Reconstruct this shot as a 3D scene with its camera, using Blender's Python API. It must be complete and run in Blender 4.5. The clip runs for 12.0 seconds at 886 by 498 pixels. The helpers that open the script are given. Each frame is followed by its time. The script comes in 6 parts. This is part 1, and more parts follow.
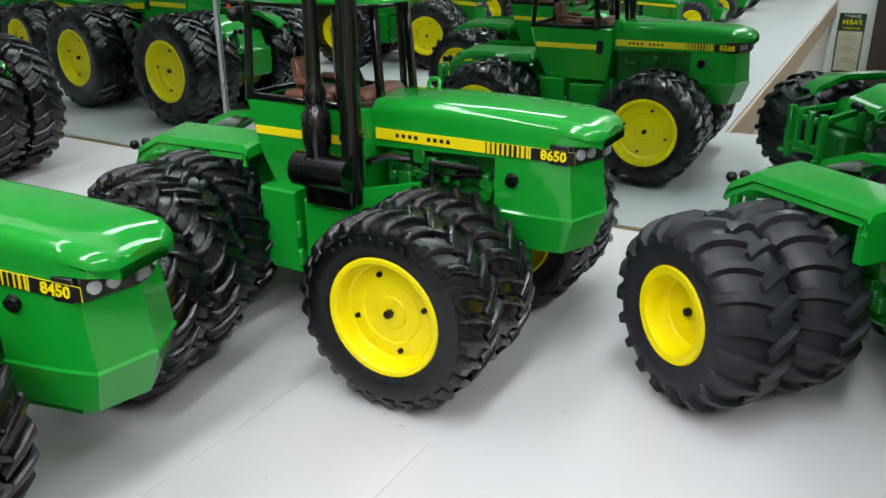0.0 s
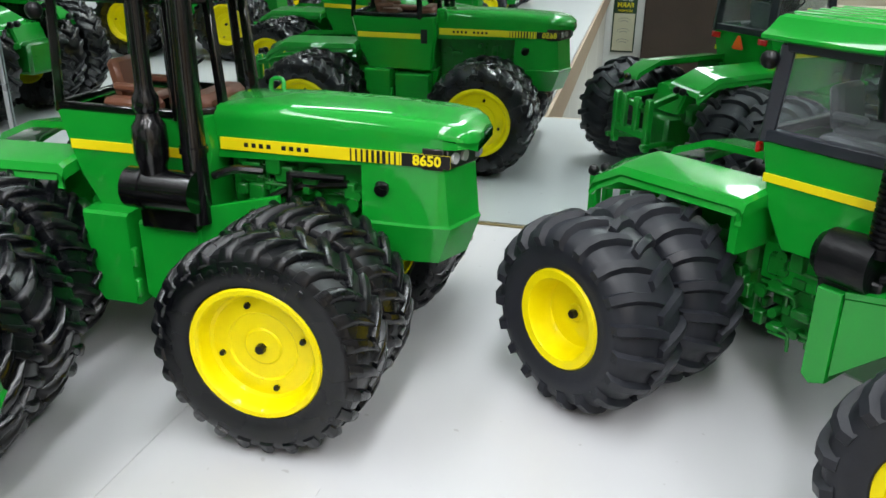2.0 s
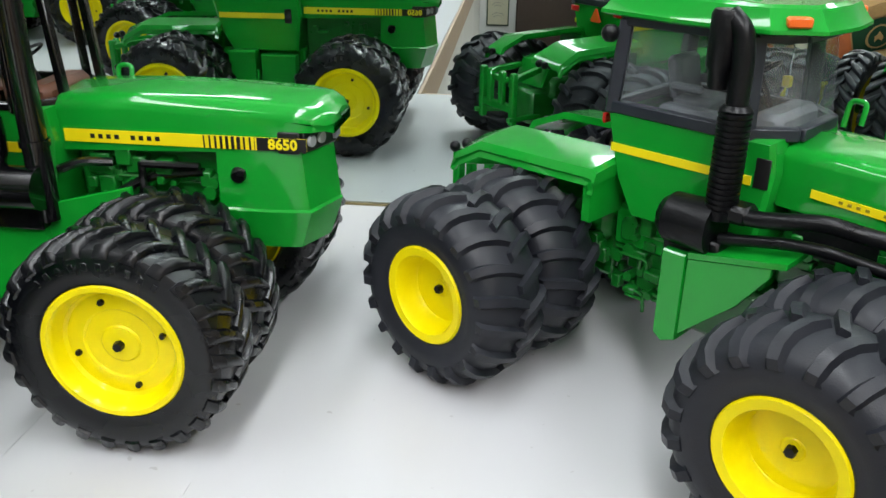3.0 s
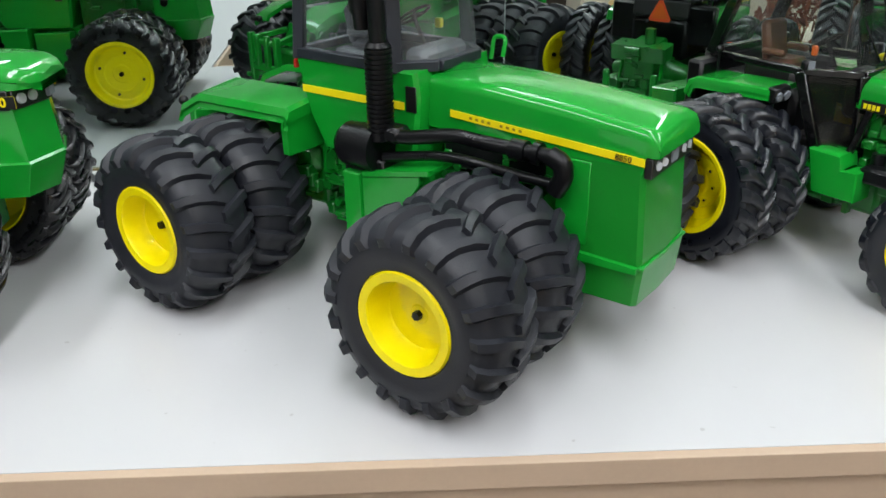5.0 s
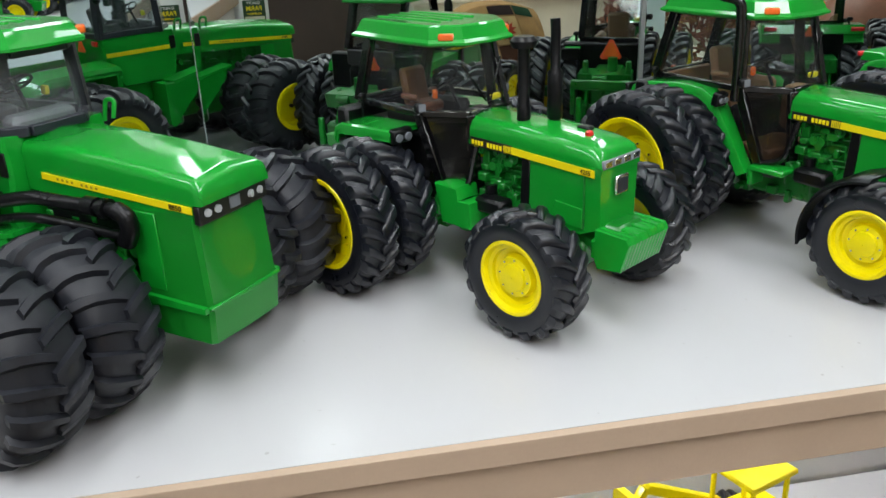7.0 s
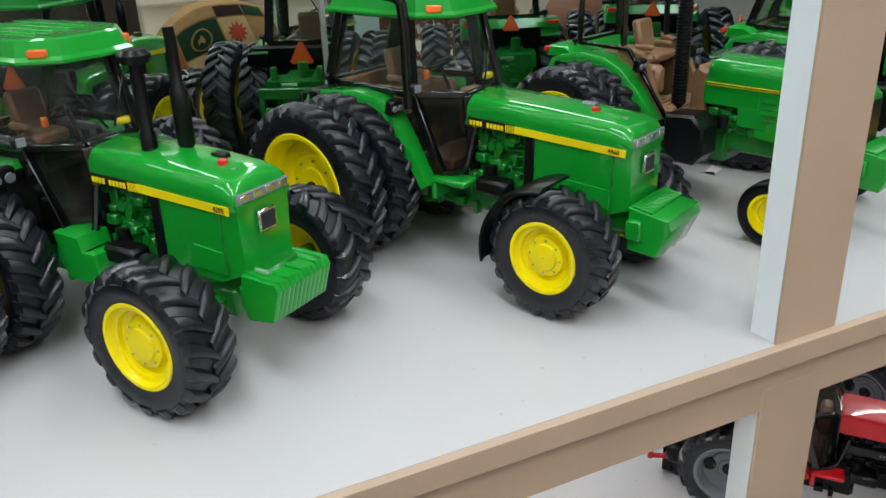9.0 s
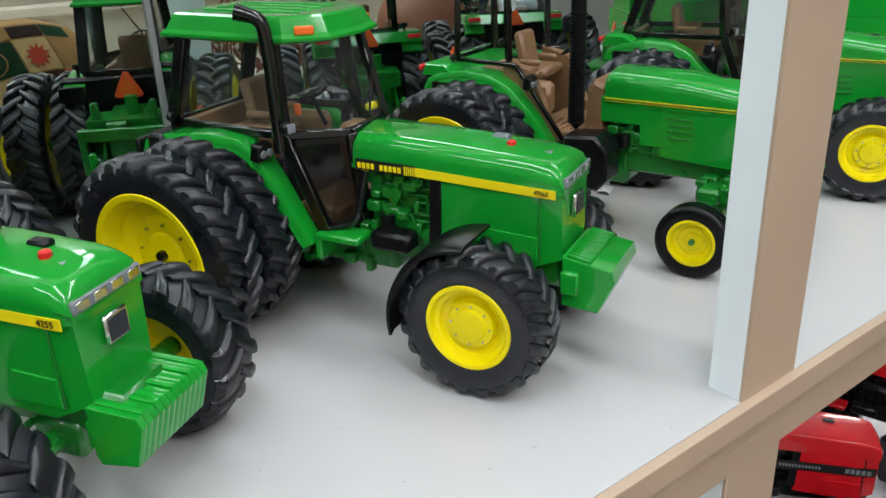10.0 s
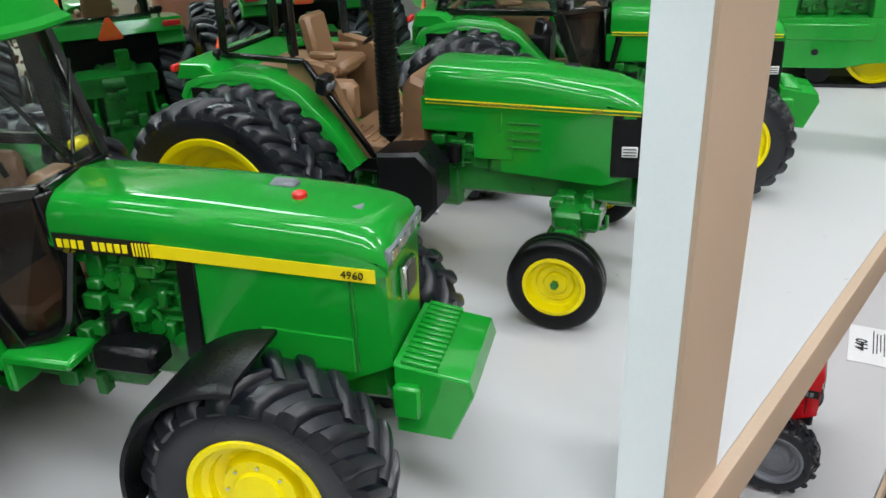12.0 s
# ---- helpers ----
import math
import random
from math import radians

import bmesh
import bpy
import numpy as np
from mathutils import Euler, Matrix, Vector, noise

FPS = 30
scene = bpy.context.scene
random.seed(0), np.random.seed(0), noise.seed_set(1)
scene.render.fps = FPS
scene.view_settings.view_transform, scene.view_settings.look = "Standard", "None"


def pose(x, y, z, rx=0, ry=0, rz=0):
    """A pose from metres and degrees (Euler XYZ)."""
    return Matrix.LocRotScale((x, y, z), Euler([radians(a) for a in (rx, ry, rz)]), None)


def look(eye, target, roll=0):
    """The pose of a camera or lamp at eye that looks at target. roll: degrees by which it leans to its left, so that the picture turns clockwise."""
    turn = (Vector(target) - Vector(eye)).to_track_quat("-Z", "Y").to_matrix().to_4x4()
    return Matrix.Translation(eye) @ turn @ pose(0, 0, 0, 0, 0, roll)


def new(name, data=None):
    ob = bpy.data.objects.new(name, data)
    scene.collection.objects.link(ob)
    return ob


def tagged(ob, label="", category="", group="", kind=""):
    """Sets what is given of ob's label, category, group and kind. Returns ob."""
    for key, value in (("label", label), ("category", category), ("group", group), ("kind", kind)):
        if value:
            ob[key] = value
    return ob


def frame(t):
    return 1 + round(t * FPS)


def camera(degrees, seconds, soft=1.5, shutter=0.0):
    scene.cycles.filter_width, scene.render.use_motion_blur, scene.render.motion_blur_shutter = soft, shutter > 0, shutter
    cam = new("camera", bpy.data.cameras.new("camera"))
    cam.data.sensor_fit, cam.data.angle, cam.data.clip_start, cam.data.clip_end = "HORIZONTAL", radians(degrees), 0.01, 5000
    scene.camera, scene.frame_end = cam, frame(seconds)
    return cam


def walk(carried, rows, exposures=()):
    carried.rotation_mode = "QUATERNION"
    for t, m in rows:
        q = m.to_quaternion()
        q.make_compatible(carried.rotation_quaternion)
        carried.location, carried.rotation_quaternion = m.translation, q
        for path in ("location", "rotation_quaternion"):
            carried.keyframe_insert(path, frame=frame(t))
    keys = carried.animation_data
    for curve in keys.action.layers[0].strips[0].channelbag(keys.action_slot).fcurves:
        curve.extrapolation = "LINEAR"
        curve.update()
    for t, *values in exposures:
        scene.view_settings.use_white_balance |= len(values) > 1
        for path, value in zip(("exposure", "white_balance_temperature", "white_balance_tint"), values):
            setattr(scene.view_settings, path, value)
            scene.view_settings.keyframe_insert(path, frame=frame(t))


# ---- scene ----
cam = camera(56.5, 12.0)
LAMP_W, WORLD_W = 11.5, 0.05
LAMPS = [(x, y) for y in (-0.1, -1.2) for x in (-1.1, 0.0, 1.1)]
PATH = [
    (0, (-0.055, -0.005, 0.223), (-0.98, 1.613, -0.502), -0.3),
    (0.5, (-0.065, 0.009, 0.222), (-0.834, 1.695, -0.53), 0.3),
    (1, (-0.082, 0.011, 0.221), (-0.757, 1.739, -0.526), 0.2),
    (1.5, (-0.094, 0.013, 0.222), (-0.67, 1.782, -0.51), 0.5),
    (2, (-0.101, 0.014, 0.224), (-0.579, 1.802, -0.533), 0.8),
    (2.5, (-0.105, 0.01, 0.223), (-0.507, 1.804, -0.565), 0.1),
    (3, (-0.087, 0.015, 0.226), (-0.307, 1.833, -0.578), 0.7),
    (3.5, (-0.055, 0.021, 0.22), (0.004, 1.842, -0.605), 1.3),
    (3.7, (-0.045, 0.019, 0.218), (0.099, 1.829, -0.621), 1.5),
    (5.3, (0.012, -0.061, 0.231), (0.063, 1.749, -0.618), -1.0),
    (5.5, (0.018, -0.067, 0.236), (0.051, 1.764, -0.567), -1.1),
    (6, (0.056, -0.083, 0.237), (0.047, 1.775, -0.501), -1.8),
    (6.5, (0.115, -0.094, 0.235), (0.122, 1.767, -0.497), -2.8),
    (7, (0.16, -0.093, 0.232), (0.465, 1.733, -0.526), -2.3),
    (7.2, (0.169, -0.09, 0.229), (0.552, 1.718, -0.536), -2.1),
    (8.8, (0.248, -0.058, 0.223), (0.947, 1.646, -0.555), -2.1),
    (9, (0.254, -0.044, 0.225), (1.034, 1.622, -0.56), -2.1),
    (9.5, (0.267, 0.005, 0.224), (1.238, 1.57, -0.556), -2.4),
    (10, (0.271, 0.053, 0.22), (1.388, 1.517, -0.563), -2.3),
    (10.5, (0.297, 0.089, 0.21), (1.526, 1.455, -0.582), -1.7),
    (11, (0.338, 0.136, 0.192), (1.67, 1.387, -0.619), -1.2),
    (11.5, (0.351, 0.158, 0.197), (1.746, 1.329, -0.63), -2.2),
    (12, (0.374, 0.152, 0.203), (1.777, 1.295, -0.649), -2.1),
]
walk(cam, [(t, look(eye, target, roll)) for t, eye, target, roll in PATH],
     [(0, -0.24), (1, -0.10), (2.5, -0.10), (3.5, -0.2), (5.5, -0.24), (6, -0.14), (6.5, -0.2), (7, -0.35), (9, -0.5), (9.5, -0.5), (10.5, -0.32), (12, -0.28)])

# ---- light: fluorescent ceiling fixtures of the room ----
world = bpy.data.worlds.new("world")
scene.world = world
world.use_nodes = True
world.node_tree.nodes["Background"].inputs[0].default_value = (0.85, 0.93, 1.0, 1)
world.node_tree.nodes["Background"].inputs[1].default_value = WORLD_W


# ---- materials ----
def nodes_of(name):
    m = bpy.data.materials.new(name)
    m.use_nodes = True
    nt = m.node_tree
    return m, nt, nt.nodes["Principled BSDF"]


def link(nt, a, ao, b, bi):
    nt.links.new(a.outputs[ao], b.inputs[bi])


def mat(name, col, rough=0.4, metal=0.0, coat=0.0, var=0.12, scale=45.0, fine=700.0, bump=0.0, rvar=0.12, spec=0.5, coat_rough=0.035):
    """A painted or moulded surface: broad tone changes, fine grain, uneven gloss and a little relief."""
    m, nt, p = nodes_of(name)
    n = nt.nodes
    tc = n.new("ShaderNodeTexCoord")
    inf = n.new("ShaderNodeObjectInfo")
    add = n.new("ShaderNodeVectorMath")
    add.operation = "ADD"
    link(nt, tc, "Object", add, 0)
    link(nt, inf, "Random", add, 1)
    broad = n.new("ShaderNodeTexNoise")
    broad.inputs["Scale"].default_value = scale
    broad.inputs["Detail"].default_value = 3
    grain = n.new("ShaderNodeTexNoise")
    grain.inputs["Scale"].default_value = fine
    grain.inputs["Detail"].default_value = 2
    for t in (broad, grain):
        link(nt, add, 0, t, "Vector")
    mixn = n.new("ShaderNodeMath")
    mixn.operation = "MULTIPLY_ADD"
    mixn.inputs[1].default_value = 0.35
    link(nt, grain, 0, mixn, 0)
    link(nt, broad, 0, mixn, 2)
    ramp = n.new("ShaderNodeMapRange")
    ramp.inputs["From Min"].default_value = 0.35
    ramp.inputs["From Max"].default_value = 1.0
    link(nt, mixn, 0, ramp, 0)
    mx = n.new("ShaderNodeMix")
    mx.data_type = "RGBA"
    mx.inputs[6].default_value = (*[c * (1 - var) for c in col], 1)
    mx.inputs[7].default_value = (*[min(1, c * (1 + var)) for c in col], 1)
    link(nt, ramp, 0, mx, 0)
    link(nt, mx, 2, p, "Base Color")
    rr = n.new("ShaderNodeMapRange")
    rr.inputs["From Min"].default_value = 0.3
    rr.inputs["From Max"].default_value = 0.7
    rr.inputs["To Min"].default_value = max(0.02, rough - rvar * rough)
    rr.inputs["To Max"].default_value = min(1, rough + rvar * rough * 2)
    link(nt, broad, 0, rr, 0)
    link(nt, rr, 0, p, "Roughness")
    p.inputs["Metallic"].default_value = metal
    p.inputs["Coat Weight"].default_value = coat
    p.inputs["Coat Roughness"].default_value = coat_rough
    p.inputs["Specular IOR Level"].default_value = spec
    if bump:
        b = n.new("ShaderNodeBump")
        b.inputs["Strength"].default_value = bump
        b.inputs["Distance"].default_value = 0.0006
        link(nt, grain, 0, b, "Height")
        link(nt, b, 0, p, "Normal")
    return m


def glass_mat(name, tint=(0.95, 0.97, 0.97), haze=0.012):
    m = bpy.data.materials.new(name)
    m.use_nodes = True
    nt = m.node_tree
    nt.nodes.clear()
    out = nt.nodes.new("ShaderNodeOutputMaterial")
    lw = nt.nodes.new("ShaderNodeLayerWeight")
    lw.inputs[0].default_value = 0.5
    pw = nt.nodes.new("ShaderNodeMath")
    pw.operation = "POWER"
    pw.inputs[1].default_value = 4.5
    link(nt, lw, "Facing", pw, 0)
    fr = nt.nodes.new("ShaderNodeMath")
    fr.operation = "MULTIPLY_ADD"
    fr.inputs[1].default_value = 0.45
    fr.inputs[2].default_value = 0.028
    link(nt, pw, 0, fr, 0)
    tr = nt.nodes.new("ShaderNodeBsdfTransparent")
    tr.inputs[0].default_value = (*tint, 1)
    gl = nt.nodes.new("ShaderNodeBsdfGlossy")
    gl.inputs["Roughness"].default_value = 0.04
    mx = nt.nodes.new("ShaderNodeMixShader")
    link(nt, fr, 0, mx, 0)
    link(nt, tr, 0, mx, 1)
    link(nt, gl, 0, mx, 2)
    # white veil: plastic haze, plus pale reflections put into the pane's colour
    df = nt.nodes.new("ShaderNodeBsdfDiffuse")
    df.inputs[0].default_value = (0.80, 0.84, 0.86, 1)
    nz = nt.nodes.new("ShaderNodeTexNoise")
    nz.inputs["Scale"].default_value = 40
    nz.inputs["Detail"].default_value = 5
    tc = nt.nodes.new("ShaderNodeTexCoord")
    link(nt, tc, "Object", nz, "Vector")
    hz = nt.nodes.new("ShaderNodeMapRange")
    hz.inputs["From Min"].default_value = 0.3
    hz.inputs["From Max"].default_value = 0.75
    hz.inputs["To Min"].default_value = haze * 0.4
    hz.inputs["To Max"].default_value = haze * 1.8
    link(nt, nz, 0, hz, 0)
    m2 = nt.nodes.new("ShaderNodeMixShader")
    link(nt, hz, 0, m2, 0)
    link(nt, mx, 0, m2, 1)
    link(nt, df, 0, m2, 2)
    link(nt, m2, 0, out, 0)
    return m


GREEN = mat("green_enamel", (0.004, 0.285, 0.022), 0.42, coat=1.0, var=0.07, scale=30, bump=0.015, rvar=0.25, spec=0.12, coat_rough=0.075)
GREEN_D = mat("green_plastic", (0.004, 0.16, 0.024), 0.32, coat=0.1, var=0.12, scale=60, bump=0.1)
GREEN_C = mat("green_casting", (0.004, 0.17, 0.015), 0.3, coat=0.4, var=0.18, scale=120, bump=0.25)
GREEN_N = mat("green_nose_enamel", (0.006, 0.205, 0.017), 0.40, coat=0.5, var=0.08, scale=30, bump=0.05, spec=0.2)
YELLOW = mat("yellow_paint", (0.86, 0.715, 0.0), 0.45, coat=0.35, var=0.05, scale=70, bump=0.03, spec=0.12)
DECAL = mat("yellow_decal", (0.86, 0.71, 0.004), 0.35, var=0.04)
RUBBER = mat("tyre_rubber", (0.0042, 0.0056, 0.0100), 0.34, spec=0.6, var=0.35, scale=70, fine=1600, bump=0.12, rvar=0.3)
RUBBER_S = mat("glossy_tyre_rubber", (0.0026, 0.0030, 0.0042), 0.24, spec=0.5, var=0.35, scale=70, fine=1600, bump=0.10, rvar=0.3)
RUBBER_G = mat("dusty_tyre_rubber", (0.0135, 0.0148, 0.0200), 0.42, spec=0.4, var=0.3, scale=60, fine=1600, bump=0.18, rvar=0.25)
BLACK = mat("black_enamel", (0.0025, 0.0025, 0.003), 0.2, coat=0.4, var=0.2, bump=0.05)
BLACK_M = mat("black_plastic", (0.0034, 0.0036, 0.0044), 0.30, spec=0.26, var=0.25, bump=0.25)
FRAME = mat("dark_grey_plastic", (0.016, 0.019, 0.027), 0.4, var=0.2, bump=0.2)
DARK = mat("dark_decal", (0.006, 0.006, 0.006), 0.4)
GREY = mat("grey_plastic", (0.17, 0.185, 0.21), 0.45, var=0.2, bump=0.15)
BROWN = mat("brown_plastic", (0.19, 0.075, 0.042), 0.4, var=0.2, scale=90, bump=0.2)
TAN_IN = mat("tan_plastic", (0.24, 0.132, 0.066), 0.45, var=0.18, scale=90, bump=0.2)
ORANGE = mat("orange_plastic", (0.85, 0.14, 0.012), 0.3, var=0.1, coat=0.2)
ORANGE_T = mat("orange_reflector", (0.93, 0.09, 0.02), 0.35, var=0.06)
RED = mat("red_plastic", (0.62, 0.012, 0.012), 0.28, coat=0.3, var=0.1)
RED_P = mat("red_enamel", (0.55, 0.008, 0.014), 0.4, spec=0.15, coat=0.8, var=0.08, scale=30, bump=0.04)
CHROME = mat("bright_metal", (0.62, 0.63, 0.64), 0.22, metal=1.0, var=0.1)
LENS = mat("lamp_lens", (0.46, 0.48, 0.50), 0.12, coat=0.5, var=0.1)
DULL = mat("worn_lettering", (0.30, 0.23, 0.01), 0.4)
WHITE_D = mat("white_decal", (0.75, 0.76, 0.76), 0.4, var=0.04)
GREY_IN = mat("grey_cab_plastic", (0.13, 0.135, 0.145), 0.45, var=0.15, scale=60, bump=0.1)
GREY_D = mat("charcoal_cab_plastic", (0.022, 0.020, 0.021), 0.45, var=0.15, scale=60, bump=0.1)
GLASS = glass_mat("clear_plastic_pane", haze=0.006)
GLASS_H = glass_mat("hazy_plastic_pane", (0.93, 0.96, 0.97), 0.03)
SMOKE = glass_mat("smoked_plastic_pane", (0.42, 0.39, 0.36), 0.004)


def shelf_material(name, col, rough, scuff=0.5):
    """White laminate: faint clouding, grey scuffs, sparse specks."""
    m, nt, p = nodes_of(name)
    n = nt.nodes
    tc = n.new("ShaderNodeTexCoord")
    cloud = n.new("ShaderNodeTexNoise")
    cloud.inputs["Scale"].default_value = 7
    cloud.inputs["Detail"].default_value = 6
    cloud.inputs["Roughness"].default_value = 0.65
    link(nt, tc, "Object", cloud, "Vector")
    mp = n.new("ShaderNodeMapping")
    mp.inputs["Scale"].default_value = (30, 9, 20)
    mp.inputs["Rotation"].default_value = (0, 0, 0.5)
    link(nt, tc, "Object", mp, 0)
    sc = n.new("ShaderNodeTexNoise")
    sc.inputs["Scale"].default_value = 1.3
    sc.inputs["Detail"].default_value = 5
    sc.inputs["Roughness"].default_value = 0.55
    link(nt, mp, 0, sc, "Vector")
    th = n.new("ShaderNodeMapRange")
    th.inputs["From Min"].default_value = 0.52
    th.inputs["From Max"].default_value = 0.95
    link(nt, sc, 0, th, 0)
    sp = n.new("ShaderNodeTexNoise")
    sp.inputs["Scale"].default_value = 160
    sp.inputs["Detail"].default_value = 1
    link(nt, tc, "Object", sp, "Vector")
    ts = n.new("ShaderNodeMapRange")
    ts.inputs["From Min"].default_value = 0.76
    ts.inputs["From Max"].default_value = 0.80
    link(nt, sp, 0, ts, 0)
    base = n.new("ShaderNodeMix")
    base.data_type = "RGBA"
    base.inputs[6].default_value = (*[c * 0.93 for c in col], 1)
    base.inputs[7].default_value = (*col, 1)
    link(nt, cloud, 0, base, 0)
    m1 = n.new("ShaderNodeMath")
    m1.operation = "MULTIPLY"
    m1.inputs[1].default_value = scuff * 0.28
    link(nt, th, 0, m1, 0)
    dirt = n.new("ShaderNodeMix")
    dirt.data_type = "RGBA"
    dirt.inputs[7].default_value = (0.42, 0.41, 0.40, 1)
    link(nt, m1, 0, dirt, 0)
    link(nt, base, 2, dirt, 6)
    m2 = n.new("ShaderNodeMath")
    m2.operation = "MULTIPLY"
    m2.inputs[1].default_value = scuff * 0.7
    link(nt, ts, 0, m2, 0)
    speck = n.new("ShaderNodeMix")
    speck.data_type = "RGBA"
    speck.inputs[7].default_value = (0.22, 0.2, 0.18, 1)
    link(nt, m2, 0, speck, 0)
    link(nt, dirt, 2, speck, 6)
    link(nt, speck, 2, p, "Base Color")
    rr = n.new("ShaderNodeMapRange")
    rr.inputs["To Min"].default_value = rough * 0.8
    rr.inputs["To Max"].default_value = rough * 1.35
    link(nt, cloud, 0, rr, 0)
    link(nt, rr, 0, p, "Roughness")
    b = n.new("ShaderNodeBump")
    b.inputs["Strength"].default_value = 0.03
    b.inputs["Distance"].default_value = 0.0008
    link(nt, cloud, 0, b, "Height")
    link(nt, b, 0, p, "Normal")
    return m


MIRROR_M, nt_, p_ = nodes_of("mirror_glass")
p_.inputs["Base Color"].default_value = (0.64, 0.71, 0.69, 1)
p_.inputs["Metallic"].default_value = 1.0
p_.inputs["Roughness"].default_value = 0.0
CHANNEL_M = mat("dull_brass", (0.20, 0.16, 0.07), 0.4, metal=0.5, var=0.2)
JOINT_M = mat("grey_joint_strip", (0.42, 0.44, 0.45), 0.3, metal=0.6, var=0.1)
SHELF = shelf_material("white_laminate", (0.525, 0.523, 0.532), 0.36)
TRIM = mat("tan_paint", (0.47, 0.35, 0.255), 0.5, var=0.06, scale=18, fine=500, bump=0.12)
POSTW = mat("white_paint", (0.80, 0.86, 0.89), 0.45, var=0.04, scale=12, bump=0.1)
WALL = mat("wall_paint", (0.82, 0.81, 0.78), 0.7, var=0.05, scale=6, fine=250, bump=0.15)
CEIL = mat("ceiling_paint", (0.20, 0.20, 0.19), 0.8, var=0.05, scale=4, fine=200, bump=0.15)
FLOOR = mat("floor_carpet", (0.14, 0.13, 0.12), 0.9, var=0.25, scale=8, fine=300, bump=0.5)
WOOD_D = mat("dark_wood", (0.030, 0.017, 0.011), 0.42, var=0.35, scale=9, fine=220, bump=0.15)
# tone of the unseen side walls, lowered to keep reflections down
WALL_D = mat("darkened_wall_paint", (0.34, 0.33, 0.31), 0.7, var=0.08, scale=5, fine=250, bump=0.15)
BEIGE = mat("beige_paint", (0.62, 0.55, 0.44), 0.5, var=0.08, scale=10, fine=300, bump=0.15)


# ---- mesh building ----
def cbox(bm, c, s, b=0.0008, rot=None):
    """A block with chamfered edges."""
    h = [max(v / 2, 1e-5) for v in s]
    b = min(b, *[v * 0.6 for v in h])
    vs = {}
    for sx in (-1, 1):
        for sy in (-1, 1):
            for sz in (-1, 1):
                sg = (sx, sy, sz)
                for ax in range(3):
                    v = Vector([sg[i] * (h[i] if i == ax else h[i] - b) for i in range(3)])
                    if rot is not None:
                        v = rot @ v
                    vs[sg, ax] = bm.verts.new(v + Vector(c))
    for ax in range(3):
        o1, o2 = (ax + 1) % 3, (ax + 2) % 3
        for s0 in (-1, 1):
            def sg(a, d):
                r = [0, 0, 0]
                r[ax], r[o1], r[o2] = s0, a, d
                return tuple(r)
            bm.faces.new([vs[sg(a, d), ax] for a, d in ((-1, -1), (1, -1), (1, 1), (-1, 1))])
    for ax in range(3):
        o1, o2 = (ax + 1) % 3, (ax + 2) % 3
        for a in (-1, 1):
            for d in (-1, 1):
                def cn(e):
                    r = [0, 0, 0]
                    r[ax], r[o1], r[o2] = e, a, d
                    return tuple(r)
                bm.faces.new([vs[cn(-1), o1], vs[cn(1), o1], vs[cn(1), o2], vs[cn(-1), o2]])
    for sx in (-1, 1):
        for sy in (-1, 1):
            for sz in (-1, 1):
                bm.faces.new([vs[(sx, sy, sz), k] for k in range(3)])


def loft(bm, rings, cap=True, closed=False):
    rs = [[bm.verts.new(p) for p in r] for r in rings]
    n = len(rs[0])
    for a, b in zip(rs, rs[1:] + ([rs[0]] if closed else [])):
        for i in range(n):
            j = (i + 1) % n
            bm.faces.new((a[i], a[j], b[j], b[i]))
    if cap and not closed:
        bm.faces.new(rs[0])
        bm.faces.new(list(reversed(rs[-1])))
    return rs


def frame_of(d):
    d = Vector(d).normalized()
    u = d.cross(Vector((0, 0, 1)) if abs(d.z) < 0.9 else Vector((1, 0, 0))).normalized()
    return u, d.cross(u)


def cyl(bm, p0, p1, r0, r1=None, n=16):
    p0, p1 = Vector(p0), Vector(p1)
    r1 = r0 if r1 is None else r1
    u, w = frame_of(p1 - p0)
    rings = []
    for p, r in ((p0, r0), (p1, r1)):
        rings.append([p + (u * math.cos(k * math.tau / n) + w * math.sin(k * math.tau / n)) * r for k in range(n)])
    loft(bm, rings)


def tube(bm, pts, r, n=10):
    pts = [Vector(p) for p in pts]
    rings = []
    u = None
    for i, p in enumerate(pts):
        d = (pts[min(i + 1, len(pts) - 1)] - pts[max(i - 1, 0)]).normalized()
        if u is None:
            u, w = frame_of(d)
        else:
            u = (u - d * u.dot(d)).normalized()
            w = d.cross(u)
        rr = r[i] if isinstance(r, (list, tuple)) else r
        rings.append([p + (u * math.cos(k * math.tau / n) + w * math.sin(k * math.tau / n)) * rr for k in range(n)])
    loft(bm, rings)


def smooth_path(pts, k=4):
    """Rounds the corners of a polyline."""
    pts = [Vector(p) for p in pts]
    out = [pts[0]]
    for a, b, c in zip(pts, pts[1:], pts[2:]):
        d = min((b - a).length, (c - b).length) * 0.4
        s, e = b + (a - b).normalized() * d, b + (c - b).normalized() * d
        for i in range(k + 1):
            t = i / k
            out.append(s * (1 - t) ** 2 + b * 2 * t * (1 - t) + e * t * t)
    return out + [pts[-1]]


def revolve(bm, prof, n=32, c=(0, 0, 0), axis="y"):
    """Turns a closed profile of (radius, place along the axis) round the axis."""
    rings = []
    for k in range(n):
        a = k * math.tau / n
        ring = []
        for r, y in prof:
            q = (r * math.cos(a), y, r * math.sin(a)) if axis == "y" else (r * math.cos(a), r * math.sin(a), y) if axis == "z" else (y, r * math.cos(a), r * math.sin(a))
            ring.append(Vector(q) + Vector(c))
        rings.append(ring)
    return loft(bm, rings, closed=True)


